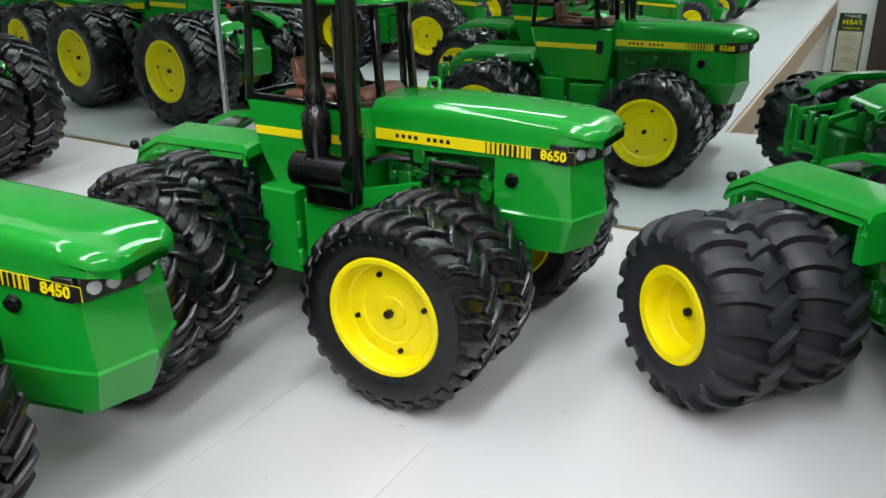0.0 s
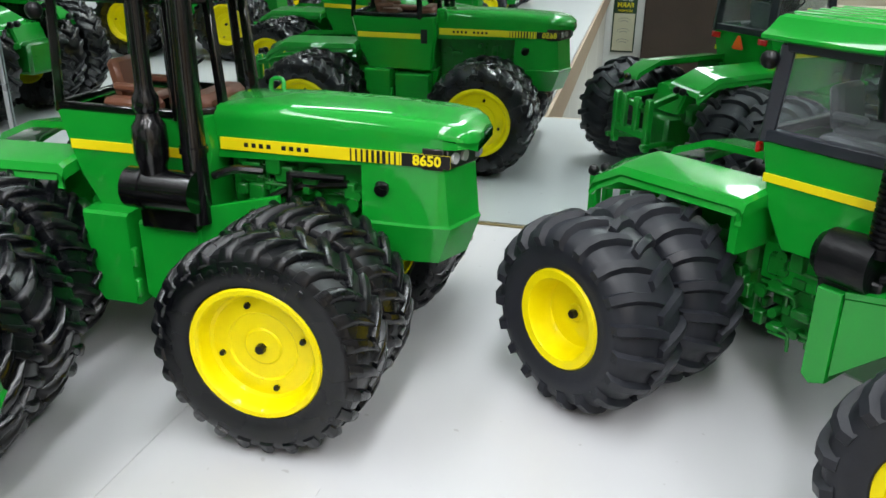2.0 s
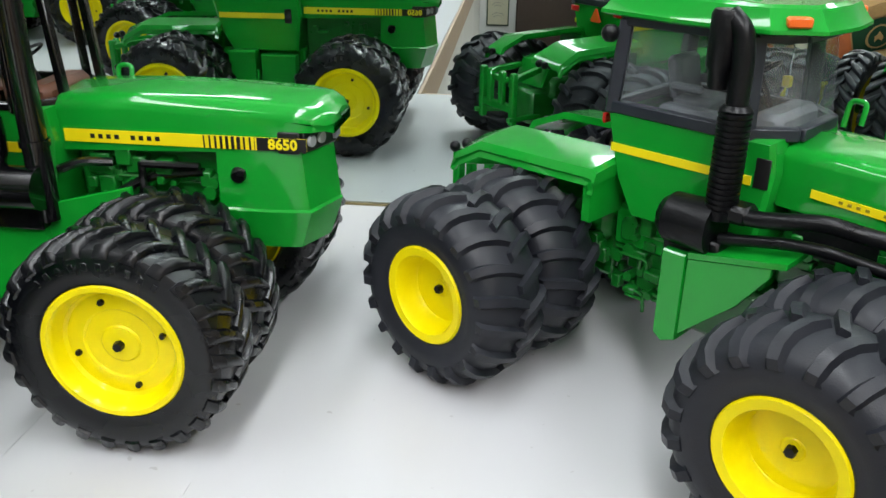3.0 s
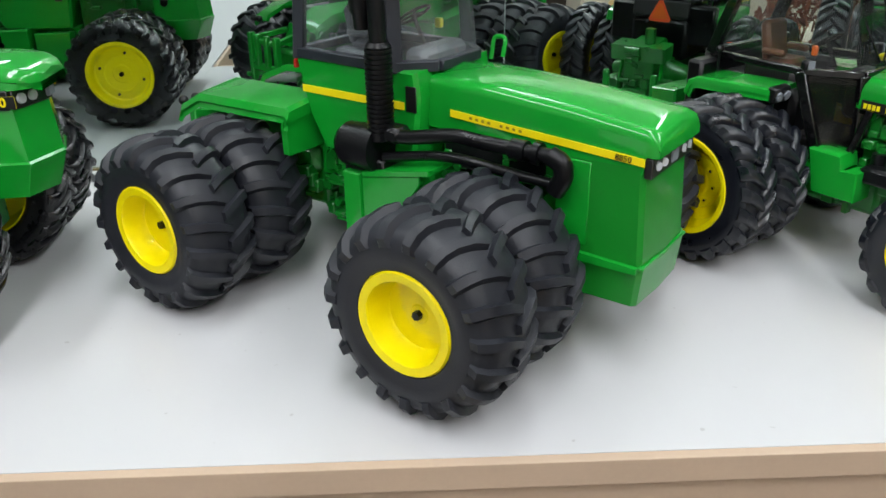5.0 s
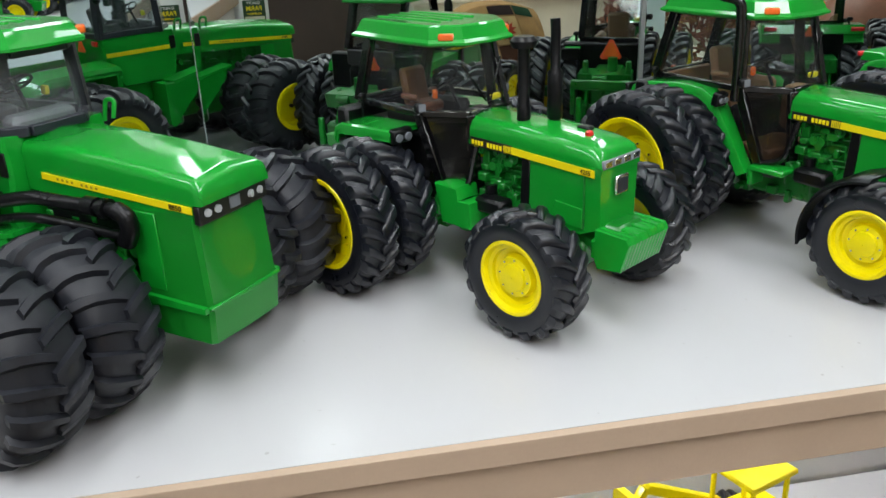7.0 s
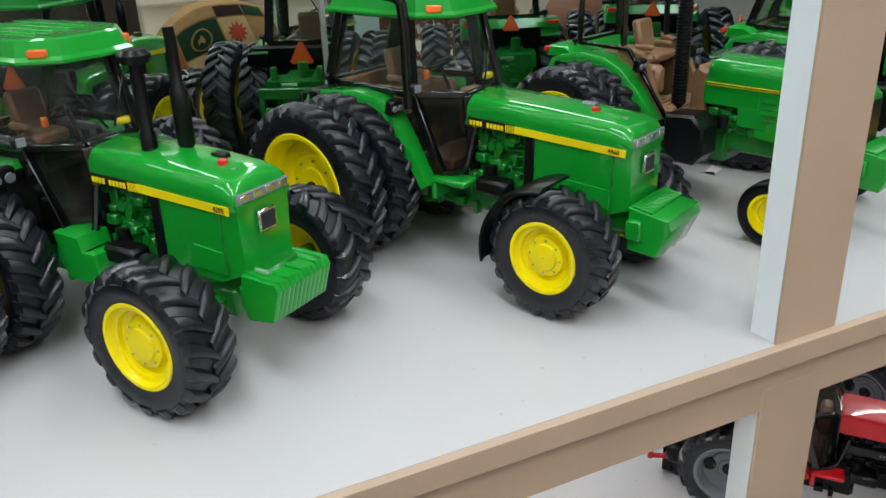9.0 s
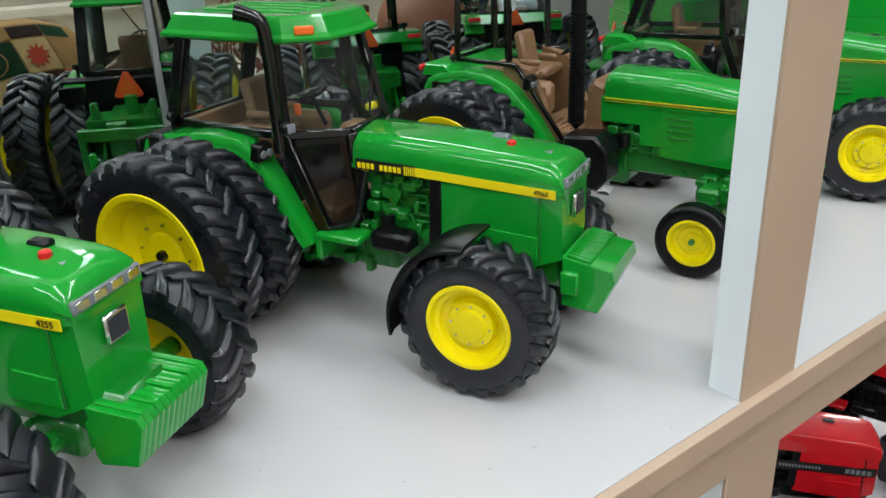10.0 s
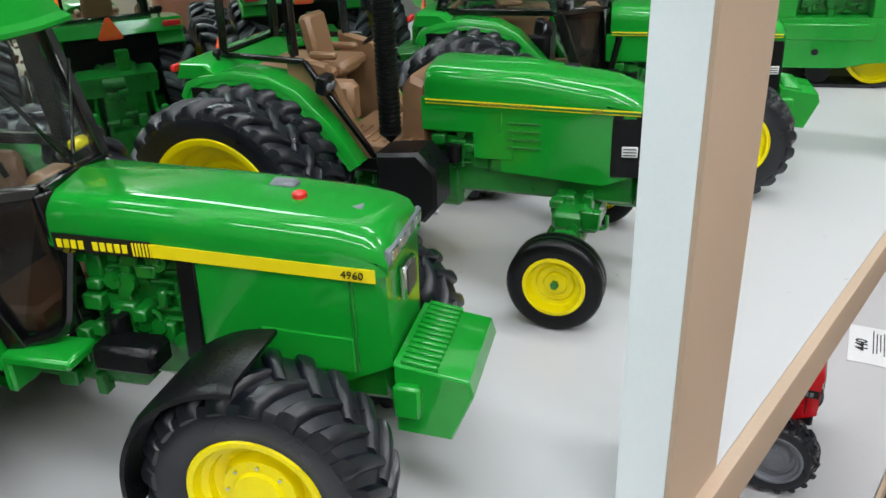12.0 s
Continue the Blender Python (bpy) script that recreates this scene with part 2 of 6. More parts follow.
def prism(bm, poly, y0, y1, b=0.0, to=None):
    """A plate: the outline (x, z) drawn from y0 to y1, with softened rims."""
    to = to or (lambda x, y, z: (x, y, z))
    cx, cz = sum(p[0] for p in poly) / len(poly), sum(p[1] for p in poly) / len(poly)

    def ring(y, ins):
        out = []
        for x, z in poly:
            d = math.hypot(x - cx, z - cz) or 1
            k = max(0.0, 1 - ins / d)
            out.append(to(cx + (x - cx) * k, y, cz + (z - cz) * k))
        return out
    s = 1 if y1 > y0 else -1
    rings = [ring(y0, b), ring(y0 + s * b, 0), ring(y1 - s * b, 0), ring(y1, b)] if b else [ring(y0, 0), ring(y1, 0)]
    loft(bm, rings)


def ball(bm, c, r, n=12, sq=(1, 1, 1)):
    rings = []
    m = n // 2
    for i in range(1, m):
        a = math.pi * i / m
        rings.append([(c[0] + r * sq[0] * math.sin(a) * math.cos(k * math.tau / n), c[1] + r * sq[1] * math.sin(a) * math.sin(k * math.tau / n), c[2] + r * sq[2] * math.cos(a)) for k in range(n)])
    loft(bm, rings)


def hood_ring(x, hw, z0, z1, r=0.007, crown=0.0015, hw0=None, k=5):
    hw0 = hw if hw0 is None else hw0
    pts = [(x, -hw0, z0), (x, -hw, z0 + (z1 - z0) * 0.35)]
    for i in range(k + 1):
        a = math.pi / 2 * i / k
        pts.append((x, -hw + r - r * math.cos(a), z1 - r + r * math.sin(a)))
    pts.append((x, 0, z1 + crown))
    for i in range(k, -1, -1):
        a = math.pi / 2 * i / k
        pts.append((x, hw - r + r * math.cos(a), z1 - r + r * math.sin(a)))
    return pts + [(x, hw, z0 + (z1 - z0) * 0.35), (x, hw0, z0)]


def finish(bm, name, material, sharp=38, webs=()):
    bmesh.ops.recalc_face_normals(bm, faces=bm.faces[:])
    for web in webs:
        bm.faces.new(web)
    me = bpy.data.meshes.new(name)
    bm.to_mesh(me)
    bm.free()
    me.materials.append(material)
    me.polygons.foreach_set("use_smooth", [True] * len(me.polygons))
    me.set_sharp_from_angle(angle=radians(sharp))
    return me


def part(name, bm, material, parent, label="", sharp=38):
    """One mesh under a thing or a part; bm may be a ready mesh."""
    me = bm if isinstance(bm, bpy.types.Mesh) else finish(bm, name, material, sharp)
    ob = new(name, me)
    ob.parent = parent
    if label:
        ob["label"] = label
    return ob


def thing(name, m, label, category, group=""):
    e = new(name)
    e.empty_display_size = 0.02
    e.matrix_world = m
    return tagged(e, label, category, group)


def nb():
    return bmesh.new()


def text_mesh(txt, size, material, extrude=0.0002, align="CENTER", bold=0.0):
    cu = bpy.data.curves.new("lettering", "FONT")
    cu.body, cu.size, cu.extrude, cu.align_x, cu.align_y, cu.offset = txt, size, extrude, align, "CENTER", bold
    cu.resolution_u = 2
    tmp = new("lettering", cu)
    bpy.context.view_layer.update()
    me = bpy.data.meshes.new_from_object(tmp.evaluated_get(bpy.context.evaluated_depsgraph_get()))
    bpy.data.objects.remove(tmp)
    me.materials.clear()
    me.materials.append(material)
    return me


# ---- wheels ----
MESHES = {}


def tyre_mesh(R, W, rim, lugs, lug_h, lw, skew, material, ribbed=False):
    key = ("tyre", R, W, rim, lugs, lug_h, lw, skew, material.name, ribbed)
    if key in MESHES:
        return MESHES[key]
    bm = nb()
    Rb = R - lug_h
    T = Rb - rim
    half = [(rim - 0.001, 0.36), (rim + 0.02 * T, 0.42), (rim + 0.10 * T, 0.455), (rim + 0.14 * T, 0.452), (rim + 0.3 * T, 0.485), (rim + 0.55 * T, 0.50), (rim + 0.78 * T, 0.485), (Rb - 0.09 * T, 0.445), (Rb - 0.025 * T, 0.33), (Rb, 0.12)]
    if ribbed == "round":
        half = half[:4] + [(rim + 0.3 * T, 0.49), (rim + 0.5 * T, 0.50), (rim + 0.70 * T, 0.475), (rim + 0.86 * T, 0.40), (rim + 0.95 * T, 0.29), (Rb, 0.13)]
    elif ribbed:
        half = half[:-2] + [(Rb, 0.36), (Rb, 0.20), (Rb - 0.0012, 0.18), (Rb - 0.0012, 0.12), (Rb, 0.10)]
    prof = [(r, -a * W) for r, a in half] + [(r, a * W) for r, a in reversed(half)]
    carcass, webs = revolve(bm, prof, 44), []

    def rooted(rs, a):
        """Ties a lug's foot to the carcass, so that the tyre is one moulded body."""
        ring = carcass[round(a / math.tau * 44) % 44]
        webs.append((rs[0][0], ring[0], ring[-1]))
    if ribbed == "round":
        # curved lugs that wrap over the rounded shoulder
        path = [(Rb - 0.0004, -0.04, 1.0, 0.0), (Rb - 0.004 * T, 0.12, 1.0, 0.1), (rim + 0.95 * T, 0.29, 0.9, 0.35), (rim + 0.86 * T, 0.40, 0.7, 0.6), (rim + 0.70 * T, 0.475, 0.4, 0.75), (rim + 0.56 * T, 0.497, 0.0, 0.15)]
        for side in (-1, 1):
            for k in range(lugs):
                a0 = (k + (0.5 if side > 0 else 0)) * math.tau / lugs
                rings = []
                for i, (r, a, nr, na) in enumerate(path):
                    th = a0 + skew * (a + 0.04) * (1.35 - a) * W / R
                    ring = []
                    for dt, up in ((-1.6, -0.25), (-0.75, 0.95), (0.8, 1.0), (1.2, -0.25)):
                        an = th + dt * lw * (0.95 + 0.08 * i) / R
                        rr = r + nr * lug_h * up
                        ring.append((rr * math.cos(an), side * (a * W + na * lug_h * up), rr * math.sin(an)))
                    rings.append(ring)
                rooted(loft(bm, rings), a0)
    elif not ribbed:
        path = [(Rb - 0.0006, -0.05), (Rb - 0.002 * T, 0.14), (Rb - 0.02 * T, 0.30), (Rb - 0.085 * T, 0.44), (Rb - 0.26 * T, 0.488)]
        for side in (-1, 1):
            for k in range(lugs):
                a0 = (k + (0.5 if side > 0 else 0)) * math.tau / lugs
                rings = []
                for i, (r, a) in enumerate(path):
                    th = a0 + skew * (a + 0.05) * (1.25 - 0.75 * max(a, 0)) * W / R
                    top = lug_h * (0.9 if i == 0 else 1.0 if i < 3 else 0.85 if i == 3 else 0.25)
                    out = 0.0 if i < 3 else 0.012 * W if i == 3 else 0.02 * W
                    ring = []
                    for q, (dt, dr) in enumerate(((-1.2, -0.001), (-0.92, top * 0.55), (-0.55, top * 0.95), (0.1, top * 1.04), (0.7, top * 0.9), (1.0, top * 0.5), (1.2, -0.001))):
                        w = lw * (0.8 if i == 0 else 1.0 + 0.12 * i)
                        an = th + dt * w / R
                        rr = r + dr
                        ring.append((rr * math.cos(an), side * (a * W + out * (1 if dr > 0 else -1)), rr * math.sin(an)))
                    rings.append(ring)
                rooted(loft(bm, rings), a0)
    MESHES[key] = finish(bm, "tyre", material, 42, webs)
    return MESHES[key]


def rim_mesh(rim, W, style, material):
    key = ("rim", rim, W, style, material.name)
    if key in MESHES:
        return MESHES[key]
    bm = nb()
    r = rim
    lip = [(r * 0.96, 0.40 * W), (r + 0.0012, 0.40 * W), (r + 0.0016, -0.44 * W), (r + 0.0008, -0.47 * W), (r * 0.955, -0.465 * W)]
    if style == "disc":
        face = [(r * 0.925, -0.44 * W), (r * 0.90, -0.38 * W), (r * 0.85, -0.25 * W), (r * 0.80, -0.215 * W), (r * 0.56, -0.225 * W), (r * 0.53, -0.205 * W), (r * 0.30, -0.21 * W), (r * 0.27, -0.232 * W), (r * 0.12, -0.24 * W), (0.0004, -0.245 * W)]
        back = [(0.0004, -0.1 * W), (r * 0.85, -0.1 * W)]
    elif style == "dish":
        face = [(r * 0.865, -0.458 * W), (r * 0.85, -0.44 * W), (r * 0.81, -0.31 * W), (r * 0.765, -0.19 * W), (r * 0.72, -0.16 * W), (r * 0.20, -0.155 * W), (r * 0.17, -0.17 * W), (0.0004, -0.17 * W)]
        back = [(0.0004, 0.02 * W), (r * 0.8, 0.04 * W)]
    elif style == "hub":
        face = [(r * 0.93, -0.42 * W), (r * 0.90, -0.36 * W), (r * 0.80, -0.33 * W), (r * 0.77, -0.25 * W), (r * 0.62, -0.20 * W), (r * 0.58, -0.28 * W), (r * 0.56, -0.33 * W), (r * 0.40, -0.34 * W), (r * 0.37, -0.385 * W), (r * 0.22, -0.40 * W), (0.0004, -0.41 * W)]
        back = [(0.0004, -0.1 * W), (r * 0.8, -0.1 * W)]
    elif style == "deep":
        face = [(r * 0.93, -0.45 * W), (r * 0.90, -0.34 * W), (r * 0.84, -0.24 * W), (r * 0.82, -0.06 * W), (r * 0.60, 0.06 * W), (r * 0.57, 0.01 * W), (r * 0.34, -0.01 * W), (r * 0.31, -0.06 * W), (r * 0.15, -0.065 * W), (0.0004, -0.07 * W)]
        back = [(0.0004, 0.14 * W), (r * 0.8, 0.16 * W)]
    else:
        face = [(r * 0.92, -0.38 * W), (r * 0.84, -0.16 * W), (r * 0.70, -0.10 * W), (r * 0.62, -0.16 * W), (r * 0.42, -0.14 * W), (r * 0.38, -0.22 * W), (0.0004, -0.24 * W)]
        back = [(0.0004, 0.05 * W), (r * 0.8, 0.1 * W)]
    revolve(bm, lip + face + back, 40)
    MESHES[key] = finish(bm, "wheel", material, 30)
    return MESHES[key]


def bolt_mesh(s, material):
    key = ("bolt", s, material.name)
    if key not in MESHES:
        bm = nb()
        cyl(bm, (0, -s * 0.5, 0), (0, s * 0.4, 0), s * 0.5, s * 0.55, 6)
        MESHES[key] = finish(bm, "hub_bolt", material)
    return MESHES[key]


def wheel(parent, x, y, z, spec, turn=0.0, bolts=True):
    """A rim with its tyre; the dish faces away from the tractor."""
    R, W, rim = spec["R"], spec["W"], spec["rim"]
    ob = part("wheel", rim_mesh(rim, W, spec["style"], spec.get("paint") or YELLOW), None, parent)
    ob.matrix_basis = pose(x, y, z, 0, 0, 0 if y < 0 else 180) @ pose(0, 0, 0, 0, turn, 0)
    part("tyre", tyre_mesh(R, W, rim, spec["lugs"], spec["lug_h"], spec["lw"], spec["skew"], spec["rubber"], spec.get("ribbed", False)), None, ob)
    if bolts:
        st = spec["style"]
        ya, rr, n, s = {"disc": (-0.235, 0.68, 4, 0.0026), "dish": (-0.185, 0.0, 1, 0.0042), "hub": (-0.34, 0.48, 8, 0.0012), "deep": (-0.02, 0.46, 8, 0.0018), "car": (-0.24, 0.0, 1, 0.004)}[st]
        bm_mat = BLACK_M if st in ("disc", "dish") else GREEN_C if st == "car" else CHROME
        for k in range(n):
            a = k * math.tau / n
            b = part("hub_bolt", bolt_mesh(s, bm_mat), None, ob)
            b.matrix_basis = pose(rim * rr * math.cos(a), ya * W, rim * rr * math.sin(a))
        if st in ("disc", "deep"):
            b = part("axle_end", bolt_mesh(0.0055 if st == "deep" else 0.0042, BLACK_M), None, ob)
            b.matrix_basis = pose(0, (-0.27 if st == "disc" else -0.09) * W, 0)
        if st == "disc":
            # worn maker's lettering moulded into the sidewall
            rr = rim + (R - rim) * 0.47
            for k in range(10):
                a = radians(38 + 8.5 * k)
                bm = nb()
                cbox(bm, (0, 0, 0), (0.0024, 0.0007, 0.0034), 0.0003)
                b = part("lettering_bar", bm, spec["rubber"], ob)
                b.matrix_basis = pose(rr * math.cos(a), -0.497 * W, rr * math.sin(a)) @ pose(0, 0, 0, 0, 90 - math.degrees(a), 0)
    return ob


def wspec(R, W, rim, style, lugs=22, lug_h=0.003, lw=0.0022, skew=0.9, rubber=None, ribbed=False, paint=None):
    return dict(paint=paint, R=R, W=W, rim=rim, style=style, lugs=lugs, lug_h=lug_h, lw=lw, skew=skew, rubber=rubber or RUBBER, ribbed=ribbed)


def duals(parent, x, yo, spec, both=True, gap=0.003, turn=0.0):
    """A pair of wheels each side; yo is how far out the outer face stands."""
    W = spec["W"]
    for s in (-1, 1):
        wheel(parent, x, s * (yo - W / 2), spec["R"], spec, turn)
        if both:
            wheel(parent, x, s * (yo - W * 1.5 - gap), spec["R"], spec, turn + 7, bolts=False)


def greebles(bm, x0, x1, y0, y1, z0, z1, n, seed):
    """Small cast blocks, caps and pipes of an engine."""
    rng = random.Random(seed)
    for _ in range(n):
        c = (rng.uniform(x0, x1), rng.uniform(y0, y1), rng.uniform(z0, z1))
        k = rng.random()
        if k < 0.5:
            cbox(bm, c, [rng.uniform(0.003, 0.010) for _ in range(3)], 0.0007)
        elif k < 0.75:
            cyl(bm, (c[0], c[1] - 0.004, c[2]), (c[0], c[1] + 0.004, c[2]), rng.uniform(0.0015, 0.004), n=10)
        else:
            d = rng.uniform(0.006, 0.016)
            tube(bm, smooth_path([c, (c[0] + d, c[1], c[2]), (c[0] + d, c[1], c[2] + rng.choice((-1, 1)) * d * 0.6)]), 0.0009, 7)


def smv(parent, m, s=0.0135):
    """Orange slow-vehicle triangle with its red rim."""
    bm = nb()
    tri = [(-s, -s * 0.8), (-s * 0.82, -s * 0.98), (s * 0.82, -s * 0.98), (s, -s * 0.8), (s * 0.16, s * 0.78), (-s * 0.16, s * 0.78)]
    prism(bm, tri, 0, 0.0012, 0.0002)
    ob = part("warning_triangle", bm, ORANGE_T, parent, "orange slow-vehicle triangle")
    ob.matrix_basis = m
    bm = nb()
    prism(bm, [(x * 0.72, z * 0.72 - s * 0.05) for x, z in tri], -0.0004, 0.0003)
    part("triangle_centre", bm, ORANGE, ob)
    return ob


def seat_and_wheel(root, x, z, colour, tall=0.03):
    bm = nb()
    cbox(bm, (x, 0, z + 0.006), (0.02, 0.022, 0.008), 0.003)
    rr = Matrix.Rotation(radians(-12), 3, "Y")
    cbox(bm, (x - 0.010, 0, z + 0.006 + tall / 2), (0.007, 0.021, tall), 0.003, rr)
    cbox(bm, (x - 0.001, -0.013, z + 0.014), (0.016, 0.004, 0.004), 0.0015)
    cbox(bm, (x - 0.001, 0.013, z + 0.014), (0.016, 0.004, 0.004), 0.0015)
    cyl(bm, (x, 0, z - 0.004), (x, 0, z + 0.003), 0.006, 0.004, 10)
    part("seat", bm, colour, root)
    bm = nb()
    c = Vector((x + 0.026, 0, z + 0.024))
    nrm = Vector((-0.55, 0, 0.83))
    u, w = frame_of(nrm)
    ring = [c + (u * math.cos(k * math.tau / 20) + w * math.sin(k * math.tau / 20)) * 0.0095 for k in range(20)]
    rings = []
    for k, p in enumerate(ring):
        d = (ring[(k + 1) % 20] - ring[k - 1]).normalized()
        e = d.cross(nrm)
        rings.append([p + (nrm * math.cos(q * math.tau / 6) + e * math.sin(q * math.tau / 6)) * 0.0008 for q in range(6)])
    loft(bm, rings, closed=True)
    for k in (0, 7, 13):
        tube(bm, [c, ring[k]], 0.0007, 6)
    tube(bm, [c, c + Vector((0.008, 0, -0.016))], 0.0013, 7)
    part("steering_wheel", bm, BLACK_M, root)


# ---- tractors: x ahead, y to the tractor's left, the rear axle over the origin ----
def pane(root, quad, material, name="window_pane", t=0.0007):
    """A thin clear pane on four corners."""
    q = [Vector(p) for p in quad]
    nrm = (q[1] - q[0]).cross(q[3] - q[0]).normalized() * t
    bm = nb()
    loft(bm, [[p for p in q], [p + nrm for p in q]])
    ob = part(name, bm, material, root)
    ob.visible_shadow = False
    return ob


def bar(bm, a, b, w, d=None):
    """A square bar from a to b."""
    a, b = Vector(a), Vector(b)
    m = (b - a).to_track_quat("X", "Z").to_matrix()
    cbox(bm, (a + b) / 2, ((b - a).length, d or w, w), 0.0006, m)


def brand_decal(root, x0, x1, z0, z1, hw0, hw1, number, h=0.0055, bars=True, text_col=None, sides=(-1,), num_size=0.0058, dark_end=True, fine=False):
    """The side stripe with its lettering bars and model number."""
    for s in (-1, 1):
        bm = nb()
        y0, y1 = s * hw0, s * hw1
        yy = s * 0.0005
        ring0 = [(x0, y0, z0 - h / 2), (x0, y0 + yy, z0 - h / 2), (x0, y0 + yy, z0 + h / 2), (x0, y0, z0 + h / 2)]
        ring1 = [(x1, y1, z1 - h / 2), (x1, y1 + yy, z1 - h / 2), (x1, y1 + yy, z1 + h / 2), (x1, y1, z1 + h / 2)]
        loft(bm, [ring0, ring1])
        st = part("stripe", bm, DECAL, root, "yellow side stripe")
        if s in sides and number:
            def at(t):
                return x0 + (x1 - x0) * t, y0 + (y1 - y0) * t + s * 0.0005, z0 + (z1 - z0) * t
            ang = math.degrees(math.atan2(z1 - z0, x1 - x0))
            yaw = math.degrees(math.atan2(y1 - y0, x1 - x0))
            if bars:
                for k in range(9):
                    if k == 4:
                        continue
                    x, y, z = at(0.12 + 0.034 * k)
                    bm = nb()
                    cbox(bm, (0, 0, 0), ((0.0022 if not fine else 0.0017) if (x1 - x0) > 0.09 else 0.0018, 0.0003, h * 0.36), 0.0001)
                    b = part("lettering_bar", bm, text_col or DARK, st)
                    b.matrix_basis = pose(x, y, z, 0, -ang, yaw)
            if dark_end:
                a = at(0.79)
                b2 = at(1.0)
                bm = nb()
                loft(bm, [[(a[0], a[1], a[2] - h / 2), (a[0], a[1] + yy * 0.6, a[2] - h / 2), (a[0], a[1] + yy * 0.6, a[2] + h / 2), (a[0], a[1], a[2] + h / 2)],
                          [(b2[0], b2[1], b2[2] - h / 2), (b2[0], b2[1] + yy * 0.6, b2[2] - h / 2), (b2[0], b2[1] + yy * 0.6, b2[2] + h / 2), (b2[0], b2[1], b2[2] + h / 2)]])
                part("dark_decal", bm, DARK, st)
                for k in range(7 if fine else 0, 10):
                    x, y, z = at(0.585 + 0.0235 * k)
                    bm = nb()
                    cbox(bm, (0, 0, 0), (0.0006 + 0.00016 * k if k < 7 else 0.0008, 0.0010, h * 0.98), 0.0001)
                    b = part("decal_bar", bm, DARK if k < 9 else DECAL, st)
                    b.matrix_basis = pose(x, y, z, 0, -ang, yaw)
            x, y, z = at(0.905)
            me = text_mesh(number, num_size, DECAL if dark_end else DARK, 0.00015, bold=num_size * (0.03 if dark_end else 0.0))
            nm = part("model_number", me, None, st)
            nm.matrix_basis = pose(x, y + s * 0.0006, z, 0, 0, yaw + (180 if s > 0 else 0)) @ pose(0, 0, 0, 90, 0, 0) @ pose(0, 0, 0, 0, 0, ang * (1 if s < 0 else -1))


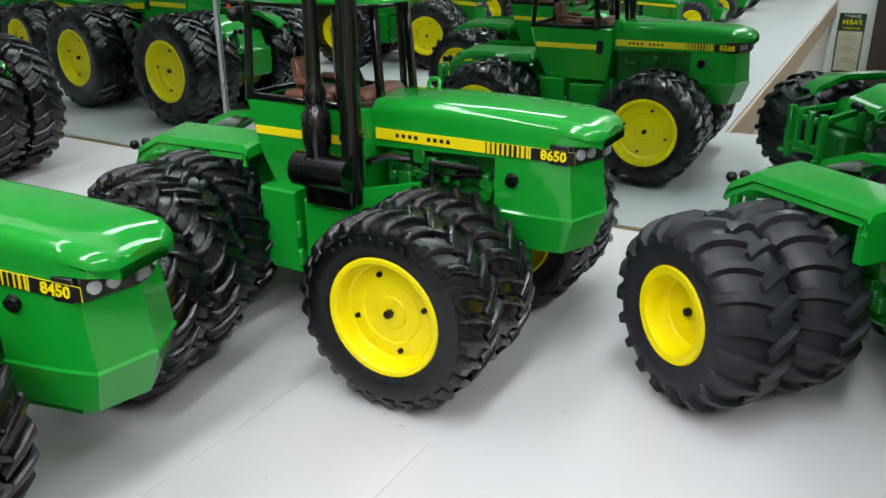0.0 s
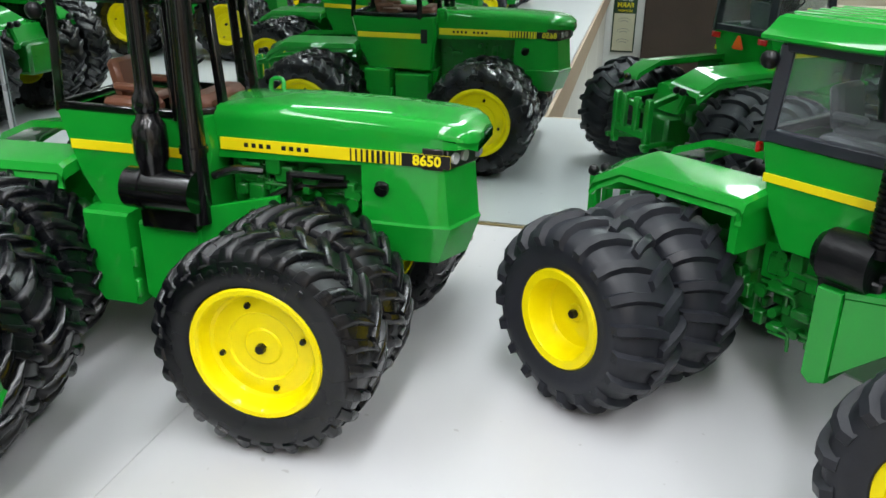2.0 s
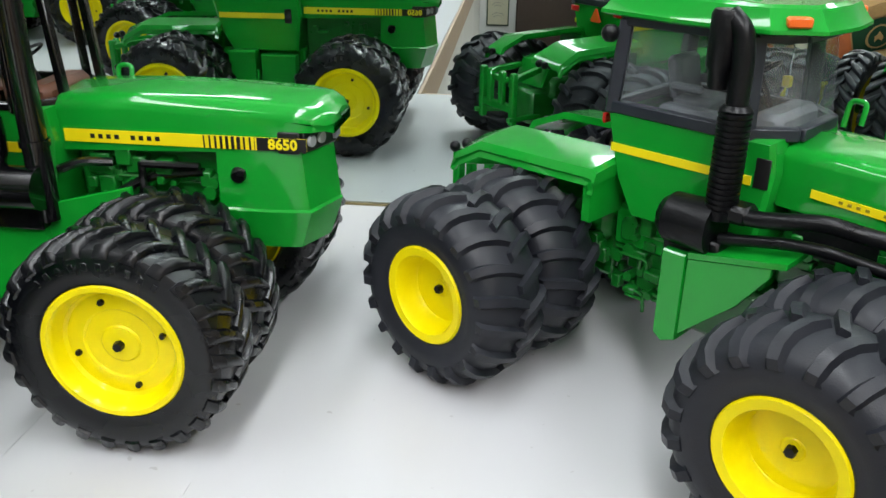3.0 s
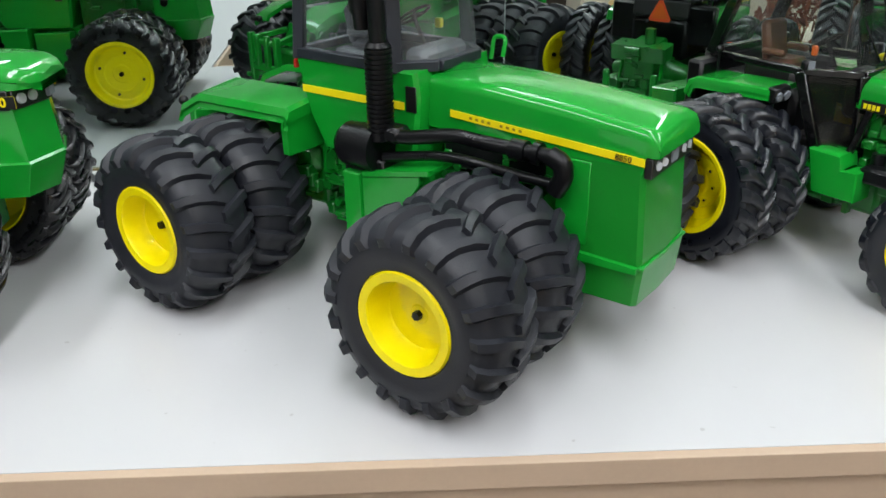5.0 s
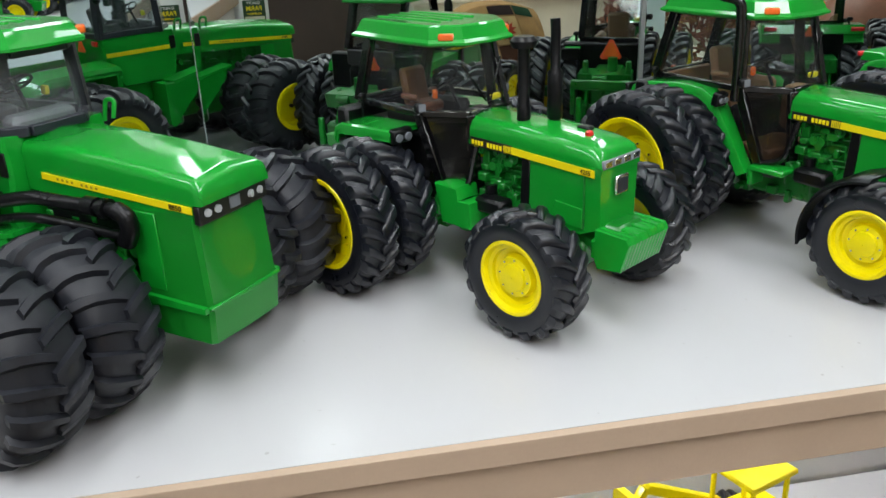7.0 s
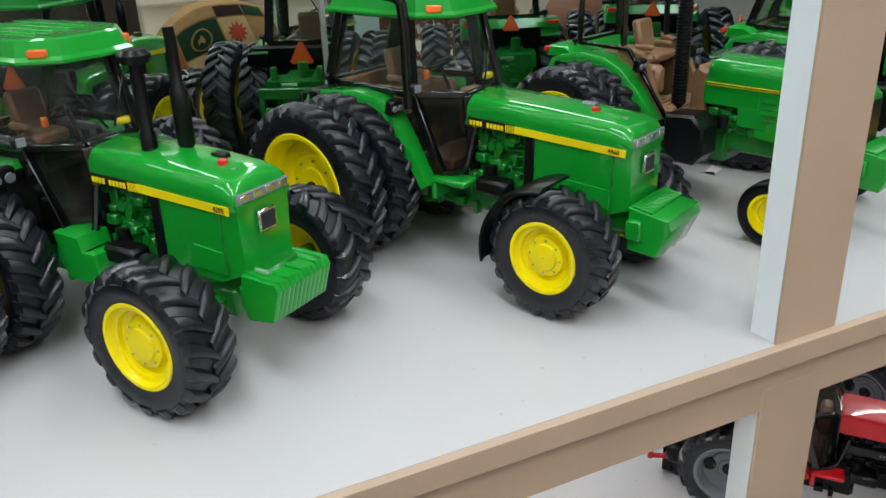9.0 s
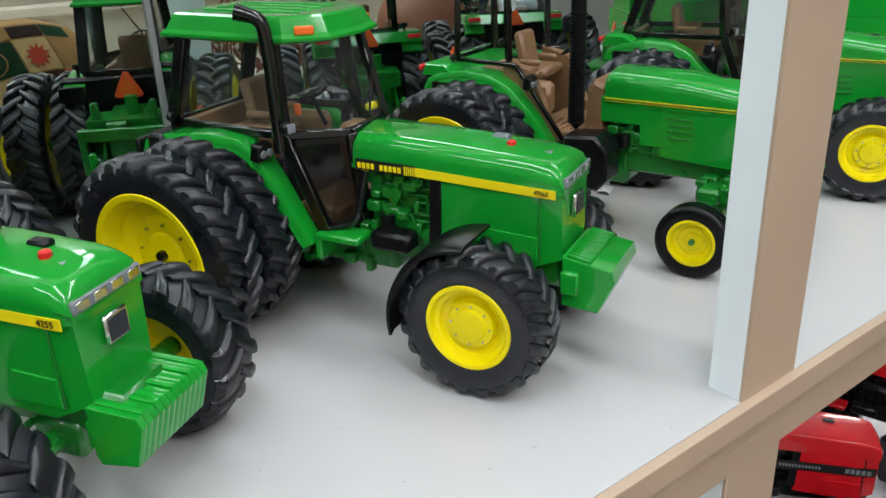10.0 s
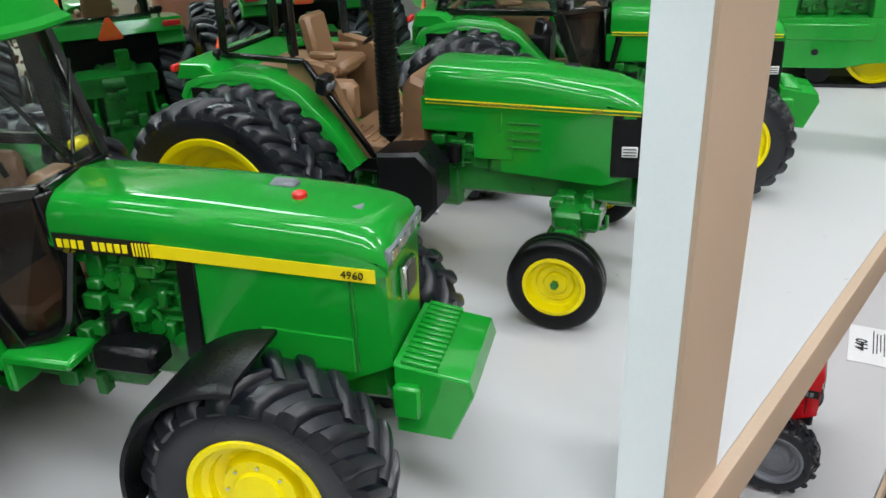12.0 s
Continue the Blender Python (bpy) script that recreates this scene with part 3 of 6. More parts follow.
def big_tractor(m, label, spec, yo, number="", cab="glazed", stacks="twin", roof=True, tri=False, hood_z=0.0, nose_drop=0.0, group="large toy tractors", detail=True, colour=None, roof_z=0.0, rear_x=0.0, level=0.0, tank=True, fine_bars=False, fender_y=0.046, rear_hitch=True):
    """A jointed four-wheel-drive tractor with dual wheels all round."""
    root = thing("toy_tractor", m, label, "toy tractor", group)
    G = colour or GREEN
    hz, fz = hood_z, hood_z + level
    WB = 0.165
    duals(root, rear_x, yo, spec, turn=-7)
    duals(root, WB, yo, spec, turn=-16)
    R = spec["R"]
    # frames, axles, hinge
    bm = nb()
    cbox(bm, (-0.012, 0, R + 0.004), (0.088, 0.034, 0.03), 0.003)
    cbox(bm, (-0.005, 0, R + 0.02), (0.07, 0.05, 0.018), 0.004)
    greebles(bm, -0.05, 0.03, -0.024, -0.018, R - 0.005, R + 0.02, 14, 3)
    greebles(bm, 0.02, 0.06, -0.026, -0.012, R - 0.015, R + 0.025, 22, 8)
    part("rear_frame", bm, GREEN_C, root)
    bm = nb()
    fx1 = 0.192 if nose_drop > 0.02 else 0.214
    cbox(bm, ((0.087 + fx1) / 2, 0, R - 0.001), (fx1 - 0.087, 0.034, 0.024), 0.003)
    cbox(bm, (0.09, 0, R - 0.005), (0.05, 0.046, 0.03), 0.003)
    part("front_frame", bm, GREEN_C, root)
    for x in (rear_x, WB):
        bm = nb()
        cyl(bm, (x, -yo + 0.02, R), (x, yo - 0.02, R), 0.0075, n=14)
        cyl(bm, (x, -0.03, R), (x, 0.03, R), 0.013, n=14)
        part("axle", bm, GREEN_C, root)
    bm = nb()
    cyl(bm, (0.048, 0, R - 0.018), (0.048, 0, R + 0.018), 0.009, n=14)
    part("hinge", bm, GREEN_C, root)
    # hood
    bm = nb()
    xs = [(0.108, 0.0225, 0.1045, 0.1275), (0.112, 0.0242, 0.1035, 0.1295), (0.15, 0.0246, 0.1025, 0.1285), (0.19, 0.0248, 0.1015, 0.1255), (0.2185, 0.0247, 0.1005, 0.1224), (0.2195, 0.0247, 0.1095, 0.1223), (0.231, 0.0240, 0.1095, 0.1200), (0.2365, 0.0215, 0.1095, 0.1170), (0.2395, 0.0160, 0.1097, 0.1145)]
    if fine_bars:
        xs = xs[:4] + [(0.2270, 0.0248, 0.1005, 0.1212), (0.2282, 0.0248, 0.1088, 0.1210), (0.2325, 0.0246, 0.1088, 0.1192), (0.2340, 0.0238, 0.1090, 0.1168)]
    loft(bm, [hood_ring(x, hw, z0 + hz + level * (x - 0.112) / 0.124, z1 + hz + level * (x - 0.112) / 0.124, 0.0058 if fine_bars else 0.0075, 0.0026 if fine_bars else 0.0015) for x, hw, z0, z1 in xs])
    part("hood", bm, G, root, "glossy green hood")
    # nose with its belt line, ridged down the middle
    bm = nb()
    zb = 0.036 + nose_drop
    zm, zt = zb + 0.020, 0.1030 + fz

    def plan(z, hw, f):
        if fine_bars:
            return [(0.186, -hw, z), (0.2290 + f, -hw, z), (0.2312 + f, -hw + 0.002, z), (0.2322 + f, 0, z), (0.2312 + f, hw - 0.002, z), (0.2290 + f, hw, z), (0.186, hw, z)]
        return [(0.186, -hw, z), (0.212, -hw, z), (0.2285 + f, -hw * 0.93, z), (0.2375 + f, 0, z), (0.2285 + f, hw * 0.93, z), (0.212, hw, z), (0.186, hw, z)]
    loft(bm, [plan(zb, 0.0258, -0.0012) if fine_bars else plan(zb, 0.0215, -0.006), plan(zm - 0.0006, 0.0265, 0.0008), plan(zm + 0.0006, 0.0258, -0.0002), plan(zt - 0.004, 0.0250, -0.0028), plan(zt + 0.004, 0.0246, -0.0032)])
    part("nose", bm, G if nose_drop else GREEN_N, root, sharp=9)
    if fine_bars:
        for s in (-1, 1):
            bm = nb()
            loft(bm, [[(x, s * y, z) for y in (0.0262, 0.0290) for z in ((z0, z1) if y < 0.028 else (z1, z0))] for x, z0, z1 in ((0.146, 0.0865, 0.0905), (0.166, 0.0830, 0.0870), (0.190, zm - 0.002, zm + 0.0025), (0.2300, zm - 0.002, zm + 0.0010))])
            part("bumper_flange", bm, G, root, "raised flange climbing to the rear")
            bm = nb()
            loft(bm, [[(x, s * y, z) for y in (0.0235, 0.0262) for z in ((z0, z1) if y < 0.025 else (z1, z0))] for x, z0, z1 in ((0.160, 0.066, 0.0850), (0.176, 0.050, 0.0730), (0.190, zb + 0.004, zm))])
            part("bumper_cheek", bm, G, root)
            bm = nb()
            cbox(bm, (0.1945, s * 0.0256, (zm + zt) / 2 + 0.002), (0.017, 0.0012, zt - zm - 0.006), 0.0003)
            part("side_door", bm, G, root, "flush green side door")
        bm = nb()
        cbox(bm, (0.2312, 0, zm + 0.0002), (0.0030, 0.0530, 0.0018), 0.0005)
        part("bumper_lip", bm, G, root)
    # headlamp strip with four lamps
    bm = nb()
    if fine_bars:
        cbox(bm, (0.2295, 0, 0.1037 + fz), (0.0040, 0.0492, 0.0096), 0.0006)
    for s in () if fine_bars else (-1, 1):
        cbox(bm, (0.2302, s * 0.0119, 0.1042 + fz), (0.0036, 0.0246, 0.0100), 0.0006, Matrix.Rotation(s * 0.375, 3, "Z"))
        cbox(bm, (0.2205, s * 0.0246, 0.1042 + fz), (0.010, 0.0016, 0.0100), 0.0005)
    strip = part("lamp_strip", bm, DARK, root, "black headlamp strip")
    for y in (-0.0188, -0.0118, 0.0118, 0.0188):
        bm = nb()
        s = 1 if y > 0 else -1
        xx = 0.2316 if fine_bars else 0.2368 - abs(y) * 0.39
        cyl(bm, (xx - 0.0012, y, 0.1042 + fz), (xx + 0.0009, y + s * 0.0007, 0.1042 + fz), 0.0023 if fine_bars else 0.0031, 0.0020 if fine_bars else 0.0027, 12)
        part("headlamp", bm, LENS, strip, "round clear headlamp")
    bm = nb()
    cbox(bm, (0.2312 if fine_bars else 0.2362, 0, 0.1042 + fz), (0.0024, 0.0074, 0.0062), 0.0005)
    part("emblem_plate", bm, GREY, strip)
    # engine between hood and frame
    bm = nb()
    cbox(bm, (0.15, 0, 0.085 + hz), (0.075, 0.03, 0.042), 0.002)
    greebles(bm, 0.118, 0.184, -0.021, -0.016, R + 0.016, 0.103 + hz, 46 if detail else 20, 21)
    greebles(bm, 0.118, 0.184, 0.016, 0.021, R + 0.016, 0.103 + hz, 16, 22)
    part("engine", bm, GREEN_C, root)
    if not fine_bars:
        for s in (-1, 1):
            bm = nb()
            cyl(bm, (0.196, s * 0.0245, 0.096 + hz), (0.196, s * 0.0275, 0.095 + hz), 0.0038, 0.0032, 12)
            cbox(bm, (0.198, s * 0.0275, 0.0975 + hz), (0.004, 0.002, 0.003), 0.0005)
            part("filler_cap", bm, BLACK_M, root)
    brand_decal(root, 0.1135 if not fine_bars else 0.1250, 0.229 if not fine_bars else 0.2280, (0.1126 if fine_bars else 0.111) + hz, (0.1064 if fine_bars else 0.1035) + fz, 0.0248, 0.0252, number, text_col=DULL if fine_bars else None, sides=(-1, 1), h=0.0036 if fine_bars else 0.0060, dark_end=not fine_bars, num_size=0.0040 if fine_bars else 0.0068, fine=fine_bars)
    # lower cab
    z1 = 0.132
    bm = nb()
    poly = [(0.028, z1), (0.110, z1), (0.112, 0.118), (0.108, 0.082), (0.046, 0.082), (0.036, 0.100)]
    prism(bm, poly, -0.0335, 0.0335, 0.0022)
    cab_body = part("cab_body", bm, G, root)
    for s in (-1, 1):
        bm = nb()
        cbox(bm, (0.068 if fine_bars else 0.066, s * 0.0338, 0.1145), (0.070 if fine_bars else 0.062, 0.0006, 0.0040 if fine_bars else 0.0048), 0.0001)
        part("stripe", bm, DECAL, cab_body, "yellow side stripe")
    for s in (-1, 1):
        bm = nb()
        cbox(bm, (0.1072, s * 0.0336, 0.1185) if fine_bars else (0.1005, s * 0.0336, 0.1145), (0.0064, 0.0008, 0.0130), 0.0002)
        part("vent", bm, DARK, cab_body)
    bm = nb()
    cbox(bm, (0.072, 0, 0.072), (0.08, 0.046, 0.022), 0.002)
    part("platform", bm, G, root)
    if tank:
        for s in (-1, 1):
            bm = nb()
            prism(bm, [(0.044, 0.084), (0.070, 0.084), (0.070, 0.034), (0.050, 0.034), (0.044, 0.042)], s * 0.024, s * 0.045, 0.0015)
            part("fuel_tank", bm, G, root)
            bm = nb()
            prism(bm, [(0.074, 0.080), (0.108, 0.080), (0.108, 0.046), (0.080, 0.036), (0.074, 0.040)], s * 0.024, s * 0.043, 0.0015)
            part("battery_box", bm, G, root)
            bm = nb()
            for zz in (0.045, 0.062):
                cbox(bm, (0.072, s * 0.0455, zz), (0.003, 0.004, 0.010), 0.0008)
            part("step_bracket", bm, G, root)
        bm = nb()
        prism(bm, [(0.100, 0.088), (0.150, 0.100), (0.150, 0.095), (0.112, 0.064), (0.100, 0.060)], -0.041, -0.037, 0.0006)
        part("side_brace", bm, G, root)
    else:
        bm = nb()
        cbox(bm, (0.062, 0, 0.056), (0.034, 0.040, 0.036), 0.002)
        greebles(bm, 0.042, 0.082, -0.025, -0.019, 0.036, 0.078, 46, 77)
        part("gear_case", bm, GREEN_C, root)
        for s in (-1, 1):
            bm = nb()
            prism(bm, [(0.078, 0.082), (0.089, 0.082), (0.089, 0.040), (0.082, 0.037), (0.078, 0.040)], s * 0.028, s * 0.0545, 0.0008)
            part("step_panel", bm, G, root)
            bm = nb()
            prism(bm, [(0.0892, 0.0800), (0.126, 0.0875), (0.126, 0.0835), (0.114, 0.066), (0.0892, 0.043)], s * 0.0500, s * 0.0530, 0.0005)
            part("side_brace", bm, G, root)
            bm = nb()
            prism(bm, [(0.0305, 0.080), (0.0350, 0.080), (0.0350, 0.1025), (0.0305, 0.1025)], s * 0.022, s * (fender_y - 0.0008), 0.0006)
            part("fender_end", bm, G, root)
            bm = nb()
            prism(bm, [(0.0892, 0.0832), (0.132, 0.0915), (0.132, 0.0889), (0.0892, 0.0804)], s * 0.033, s * 0.0535, 0.0005)
            part("side_rail", bm, G, root)
    # window frame
    fm = BLACK if cab == "open" else FRAME
    zt = 0.175 + roof_z
    bm = nb()
    w = 0.0042 if cab == "open" else 0.0062
    cor = [(0.030, -0.0315), (0.096, -0.0325), (0.1125, -0.017), (0.1125, 0.017), (0.096, 0.0325), (0.030, 0.0315)]
    top = [(0.033, -0.030), (0.094, -0.031), (0.108, -0.0165), (0.108, 0.0165), (0.094, 0.031), (0.033, 0.030)]
    for k, ((x, y), (u, v)) in enumerate(zip(cor, top)):
        if k in (2, 3):
            if cab == "glazed":
                continue
        bar(bm, (x, y, z1 - 0.002), (u, v, zt), w, w * (1.25 if k in (1, 4) and cab == "glazed" else 1.0))
    for zz, ringp in ((z1 + 0.0012, cor), (zt, top)):
        for k in range(6):
            a, b = ringp[k], ringp[(k + 1) % 6]
            bar(bm, (a[0], a[1], zz), (b[0], b[1], zz), w * 0.9)
    part("cab_frame", bm, fm, root, "black window frame")
    if cab == "glazed":
        for k in range(6):
            a, b, c, d = cor[k], cor[(k + 1) % 6], top[(k + 1) % 6], top[k]
            pane(root, [(a[0], a[1], z1), (b[0], b[1], z1), (c[0], c[1], zt), (d[0], d[1], zt)], GLASS_H)
    if roof:
        bm = nb()
        rr = []
        for (sx, zz) in ((0.96, zt + 0.001), (1.01, zt + 0.0020), (1.01, zt + 0.0035), (0.97, zt + 0.0055), (0.90, zt + 0.0112), (0.85, zt + 0.0124)):
            rr.append([(0.068 + (x - 0.068) * sx * 1.06, y * sx * 1.08, zz) for x, y in ((0.024, -0.031), (0.060, -0.035), (0.100, -0.034), (0.116, -0.021), (0.1185, 0), (0.116, 0.021), (0.100, 0.034), (0.060, 0.035), (0.024, 0.031), (0.022, 0))])
        loft(bm, rr)
        rf = part("roof", bm, G, root, sharp=24)
        for k in range(5):
            bm = nb()
            cbox(bm, (0.058, -0.020 + 0.010 * k, zt + 0.0122), (0.062, 0.0035, 0.0020), 0.001)
            part("roof_rib", bm, G, rf)
        for s in (-1, 1):
            bm = nb()
            cbox(bm, (0.1095, s * 0.0290, zt + 0.0066), (0.0050, 0.0095, 0.0042), 0.0008, Matrix.Rotation(s * 0.89, 3, "Z"))
            part("roof_lamp", bm, ORANGE, rf, "orange warning lamp")
            bm = nb()
            ball(bm, (0.030, s * 0.0385, zt - 0.006), 0.0042, 12)
            cyl(bm, (0.031, s * 0.031, zt - 0.004), (0.030, s * 0.037, zt - 0.006), 0.0012, n=8)
            part("work_lamp", bm, BLACK_M, rf)
    # inside
    bm = nb()
    cbox(bm, (0.068, 0, z1 - 0.003), (0.072, 0.058, 0.006), 0.002)
    cbox(bm, (0.099, 0, z1 + 0.003), (0.014, 0.04, 0.010), 0.003)
    cbox(bm, (0.066, -0.022, z1 + 0.002), (0.03, 0.010, 0.006), 0.002)
    part("cab_floor", bm, BROWN if cab == "open" else GREY_IN, root)
    seat_and_wheel(root, 0.058, z1 - (0.006 if cab == "open" else 0.003), BROWN if cab == "open" else GREY_IN, 0.021)
    if cab == "glazed":
        bm = nb()
        cbox(bm, (0.092, 0.012, z1 + 0.016), (0.004, 0.003, 0.005), 0.0006)
        part("lever_knob", bm, DECAL, root)
    # stacks and air cleaner
    if stacks == "twin":
        bm = nb()
        cyl(bm, (0.076, -0.047, 0.100), (0.112, -0.047, 0.100), 0.0100, n=22)
        cyl(bm, (0.084, -0.047, 0.100), (0.086, -0.047, 0.100), 0.0108, n=22)
        cbox(bm, (0.094, -0.040, 0.085), (0.03, 0.014, 0.012), 0.001)
        part("air_cleaner", bm, fm, root, "black drum air cleaner")
        bm = nb()
        tube(bm, [(0.090, -0.047, z) for z in (0.106, 0.112, 0.115, 0.124, 0.131, 0.134, 0.137, 0.139, 0.144, 0.147, 0.152, 0.200)], [0.0062, 0.0066, 0.0078, 0.0082, 0.0078, 0.0056, 0.0048, 0.0062, 0.0060, 0.0044, 0.0040, 0.0040], 14)
        part("intake_pipe", bm, fm, root)
        bm = nb()
        cyl(bm, (0.1085, -0.041, 0.083), (0.1085, -0.041, 0.196), 0.0060, 0.0055, 18)
        cyl(bm, (0.1085, -0.041, 0.118), (0.1085, -0.041, 0.121), 0.0068, n=18)
        cyl(bm, (0.1085, -0.041, 0.196), (0.1085, -0.041, 0.208), 0.0040, n=14)
        tube(bm, smooth_path([(0.109, -0.041, 0.088), (0.13, -0.030, 0.088), (0.15, -0.022, 0.100), (0.178, -0.022, 0.103)]), 0.0022, 8)
        part("exhaust_pipe", bm, fm, root)
        bm = nb()
        tube(bm, smooth_path([(0.112, -0.032, 0.104), (0.122, -0.030, 0.108), (0.136, -0.026, 0.107)]), 0.0022, 8)
        tube(bm, smooth_path([(0.150, -0.0265, 0.108), (0.150, -0.0275, 0.092), (0.142, -0.029, 0.088), (0.120, -0.033, 0.088)]), 0.0019, 8)
        tube(bm, smooth_path([(0.150, -0.0265, 0.107), (0.178, -0.0262, 0.107)]), 0.0019, 8)
        part("engine_pipe", bm, fm, root)
    elif stacks == "ribbed":
        bm = nb()
        cyl(bm, (0.076, -0.046, 0.0945), (0.097, -0.046, 0.0945), 0.0112, 0.0120, 22)
        cyl(bm, (0.072, -0.046, 0.0945), (0.076, -0.046, 0.0945), 0.0080, 0.0112, 22)
        cbox(bm, (0.088, -0.041, 0.0825), (0.026, 0.018, 0.014), 0.001)
        cbox(bm, (0.104, -0.044, 0.1035), (0.014, 0.012, 0.008), 0.002)
        part("air_cleaner", bm, BLACK_M, root, "black drum air cleaner")
        bm = nb()
        prof = [(0.0005, 0.100), (0.0066, 0.100)]
        z = 0.103
        while z < 0.145:
            prof += [(0.0068, z), (0.0068, z + 0.0012), (0.0058, z + 0.0014), (0.0058, z + 0.0022)]
            z += 0.0024
        prof += [(0.0066, 0.146), (0.0050, 0.148), (0.0005, 0.148)]
        revolve(bm, prof, 20, (0.0975, -0.0460, 0), "z")
        part("intake_hose", bm, BLACK_M, root, "ribbed black intake hose")
        bm = nb()
        tube(bm, smooth_path([(0.0975, -0.046, 0.146), (0.0975, -0.046, 0.166), (0.0955, -0.046, 0.177), (0.0890, -0.046, 0.182)]), 0.0044, 12)
        part("exhaust_pipe", bm, BLACK_M, root, "black exhaust stack with bent top")
        bm = nb()
        revolve(bm, [(0.0005, 0.153), (0.0040, 0.153), (0.0046, 0.160), (0.0058, 0.162), (0.0060, 0.182), (0.0050, 0.184), (0.0005, 0.184)], 18, (0.0880, -0.046, 0), "z")
        part("stack_cap", bm, BLACK_M, root)
        for pts, r in (([(0.100, -0.046, 0.1035), (0.112, -0.046, 0.1030), (0.125, -0.045, 0.1055), (0.140, -0.0425, 0.1083), (0.153, -0.037, 0.1053), (0.172, -0.0335, 0.1041), (0.187, -0.0335, 0.1040)], 0.0036),
                       ([(0.099, -0.046, 0.0905), (0.127, -0.044, 0.0962), (0.142, -0.0425, 0.0972), (0.156, -0.0365, 0.0937), (0.176, -0.0335, 0.0912), (0.188, -0.0335, 0.0910)], 0.0026),
                       ([(0.186, -0.0335, 0.1043), (0.1925, -0.033, 0.1018), (0.1935, -0.033, 0.0950), (0.1890, -0.033, 0.0874)], 0.0047)):
            bm = nb()
            tube(bm, smooth_path(pts), r, 12)
            part("engine_pipe", bm, BLACK_M, root)
        for x0, x1, r in ((0.166, 0.174, 0.0050), (0.178, 0.1815, 0.0054)):
            bm = nb()
            cyl(bm, (x0, -0.0335, 0.1041), (x1, -0.0335, 0.1041), r, n=14)
            part("pipe_collar", bm, BLACK_M, root)
        bm = nb()
        cbox(bm, (0.150, -0.0195, 0.094), (0.060, 0.008, 0.020), 0.001)
        part("engine_cover", bm, BLACK_M, root)
    bm = nb()
    tube(bm, smooth_path([(0.1135, 0.030, 0.128), (0.1135, 0.033, 0.140), (0.121, 0.033, 0.140), (0.121, 0.030, 0.130)]), 0.0013, 8)
    part("grab_handle", bm, G, root)
    # rear fenders and hitch
    for s in (-1, 1):
        bm = nb()
        poly = [(-0.062, 0.0905), (-0.059, 0.0960), (-0.036, 0.1055), (0.034, 0.1070), (0.0365, 0.1050), (0.0365, 0.099), (0.033, 0.099), (0.033, 0.1030), (-0.036, 0.1015), (-0.0565, 0.0930), (-0.0595, 0.0895)]
        rings = [[(x + (0.005 if y > fender_y - 0.005 and x < -0.05 else 0), s * y, z - dz) for x, z in poly] for y, dz in ((0.021, -0.003), (fender_y - 0.004, 0), (fender_y - 0.0018, 0.0006), (fender_y, 0.0046), (fender_y - 0.0012, 0.0046))]
        loft(bm, rings)
        part("fender", bm, G, root, "green rear fender")
        for k in range(2):
            bm = nb()
            c = (-0.0625 - 0.001 * k, s * (0.032 + 0.0085 * k), 0.0945)
            ball(bm, c, 0.0032, 12)
            cyl(bm, (c[0] + 0.006, c[1], c[2] - 0.003), c, 0.001, n=6)
            part("tail_lamp", bm, BLACK_M, root, "round black tail lamp")
    bm = nb()
    prism(bm, [(-0.048, 0.070), (0.03, 0.070), (0.034, 0.099), (0.012, 0.099), (-0.040, 0.090)], -0.019, 0.019, 0.002)
    part("rear_deck", bm, G, root)
    if rear_hitch:
        bm = nb()
        cbox(bm, (-0.079, 0, 0.056), (0.005, 0.042, 0.007), 0.001)
        hitch = part("hitch", bm, G, root, "green three-point hitch")
        bm = nb()
        cbox(bm, (-0.079, 0, 0.079), (0.004, 0.026, 0.005), 0.001)
        part("top_bar", bm, G, hitch)
        for s in (-1, 1):
            bm = nb()
            cbox(bm, (-0.079, s * 0.021, 0.064), (0.006, 0.006, 0.044), 0.001)
            part("upright", bm, G, hitch)
            bm = nb()
            bar(bm, (-0.045, s * 0.013, 0.085), (-0.078, s * 0.021, 0.080), 0.005)
            part("lift_arm", bm, G, hitch)
            bm = nb()
            bar(bm, (-0.045, s * 0.015, 0.045), (-0.086, s * 0.024, 0.048), 0.004)
            part("lower_link", bm, G, hitch)
            bm = nb()
            cbox(bm, (-0.081, s * 0.008, 0.072), (0.005, 0.006, 0.028), 0.001)
            part("post", bm, G, hitch)
    if tri:
        smv(root, pose(0.0262, 0.0, 0.1245 + roof_z * 0.5, 0, 0, 90) @ pose(0, 0, 0, 0, 0, 180), 0.0066)
        for s in (-1, 1):
            bm = nb()
            cbox(bm, (0.0265, s * 0.0275, 0.1265), (0.002, 0.010, 0.005), 0.0006)
            part("reflector", bm, RED, root, "red rear reflector")
    return root


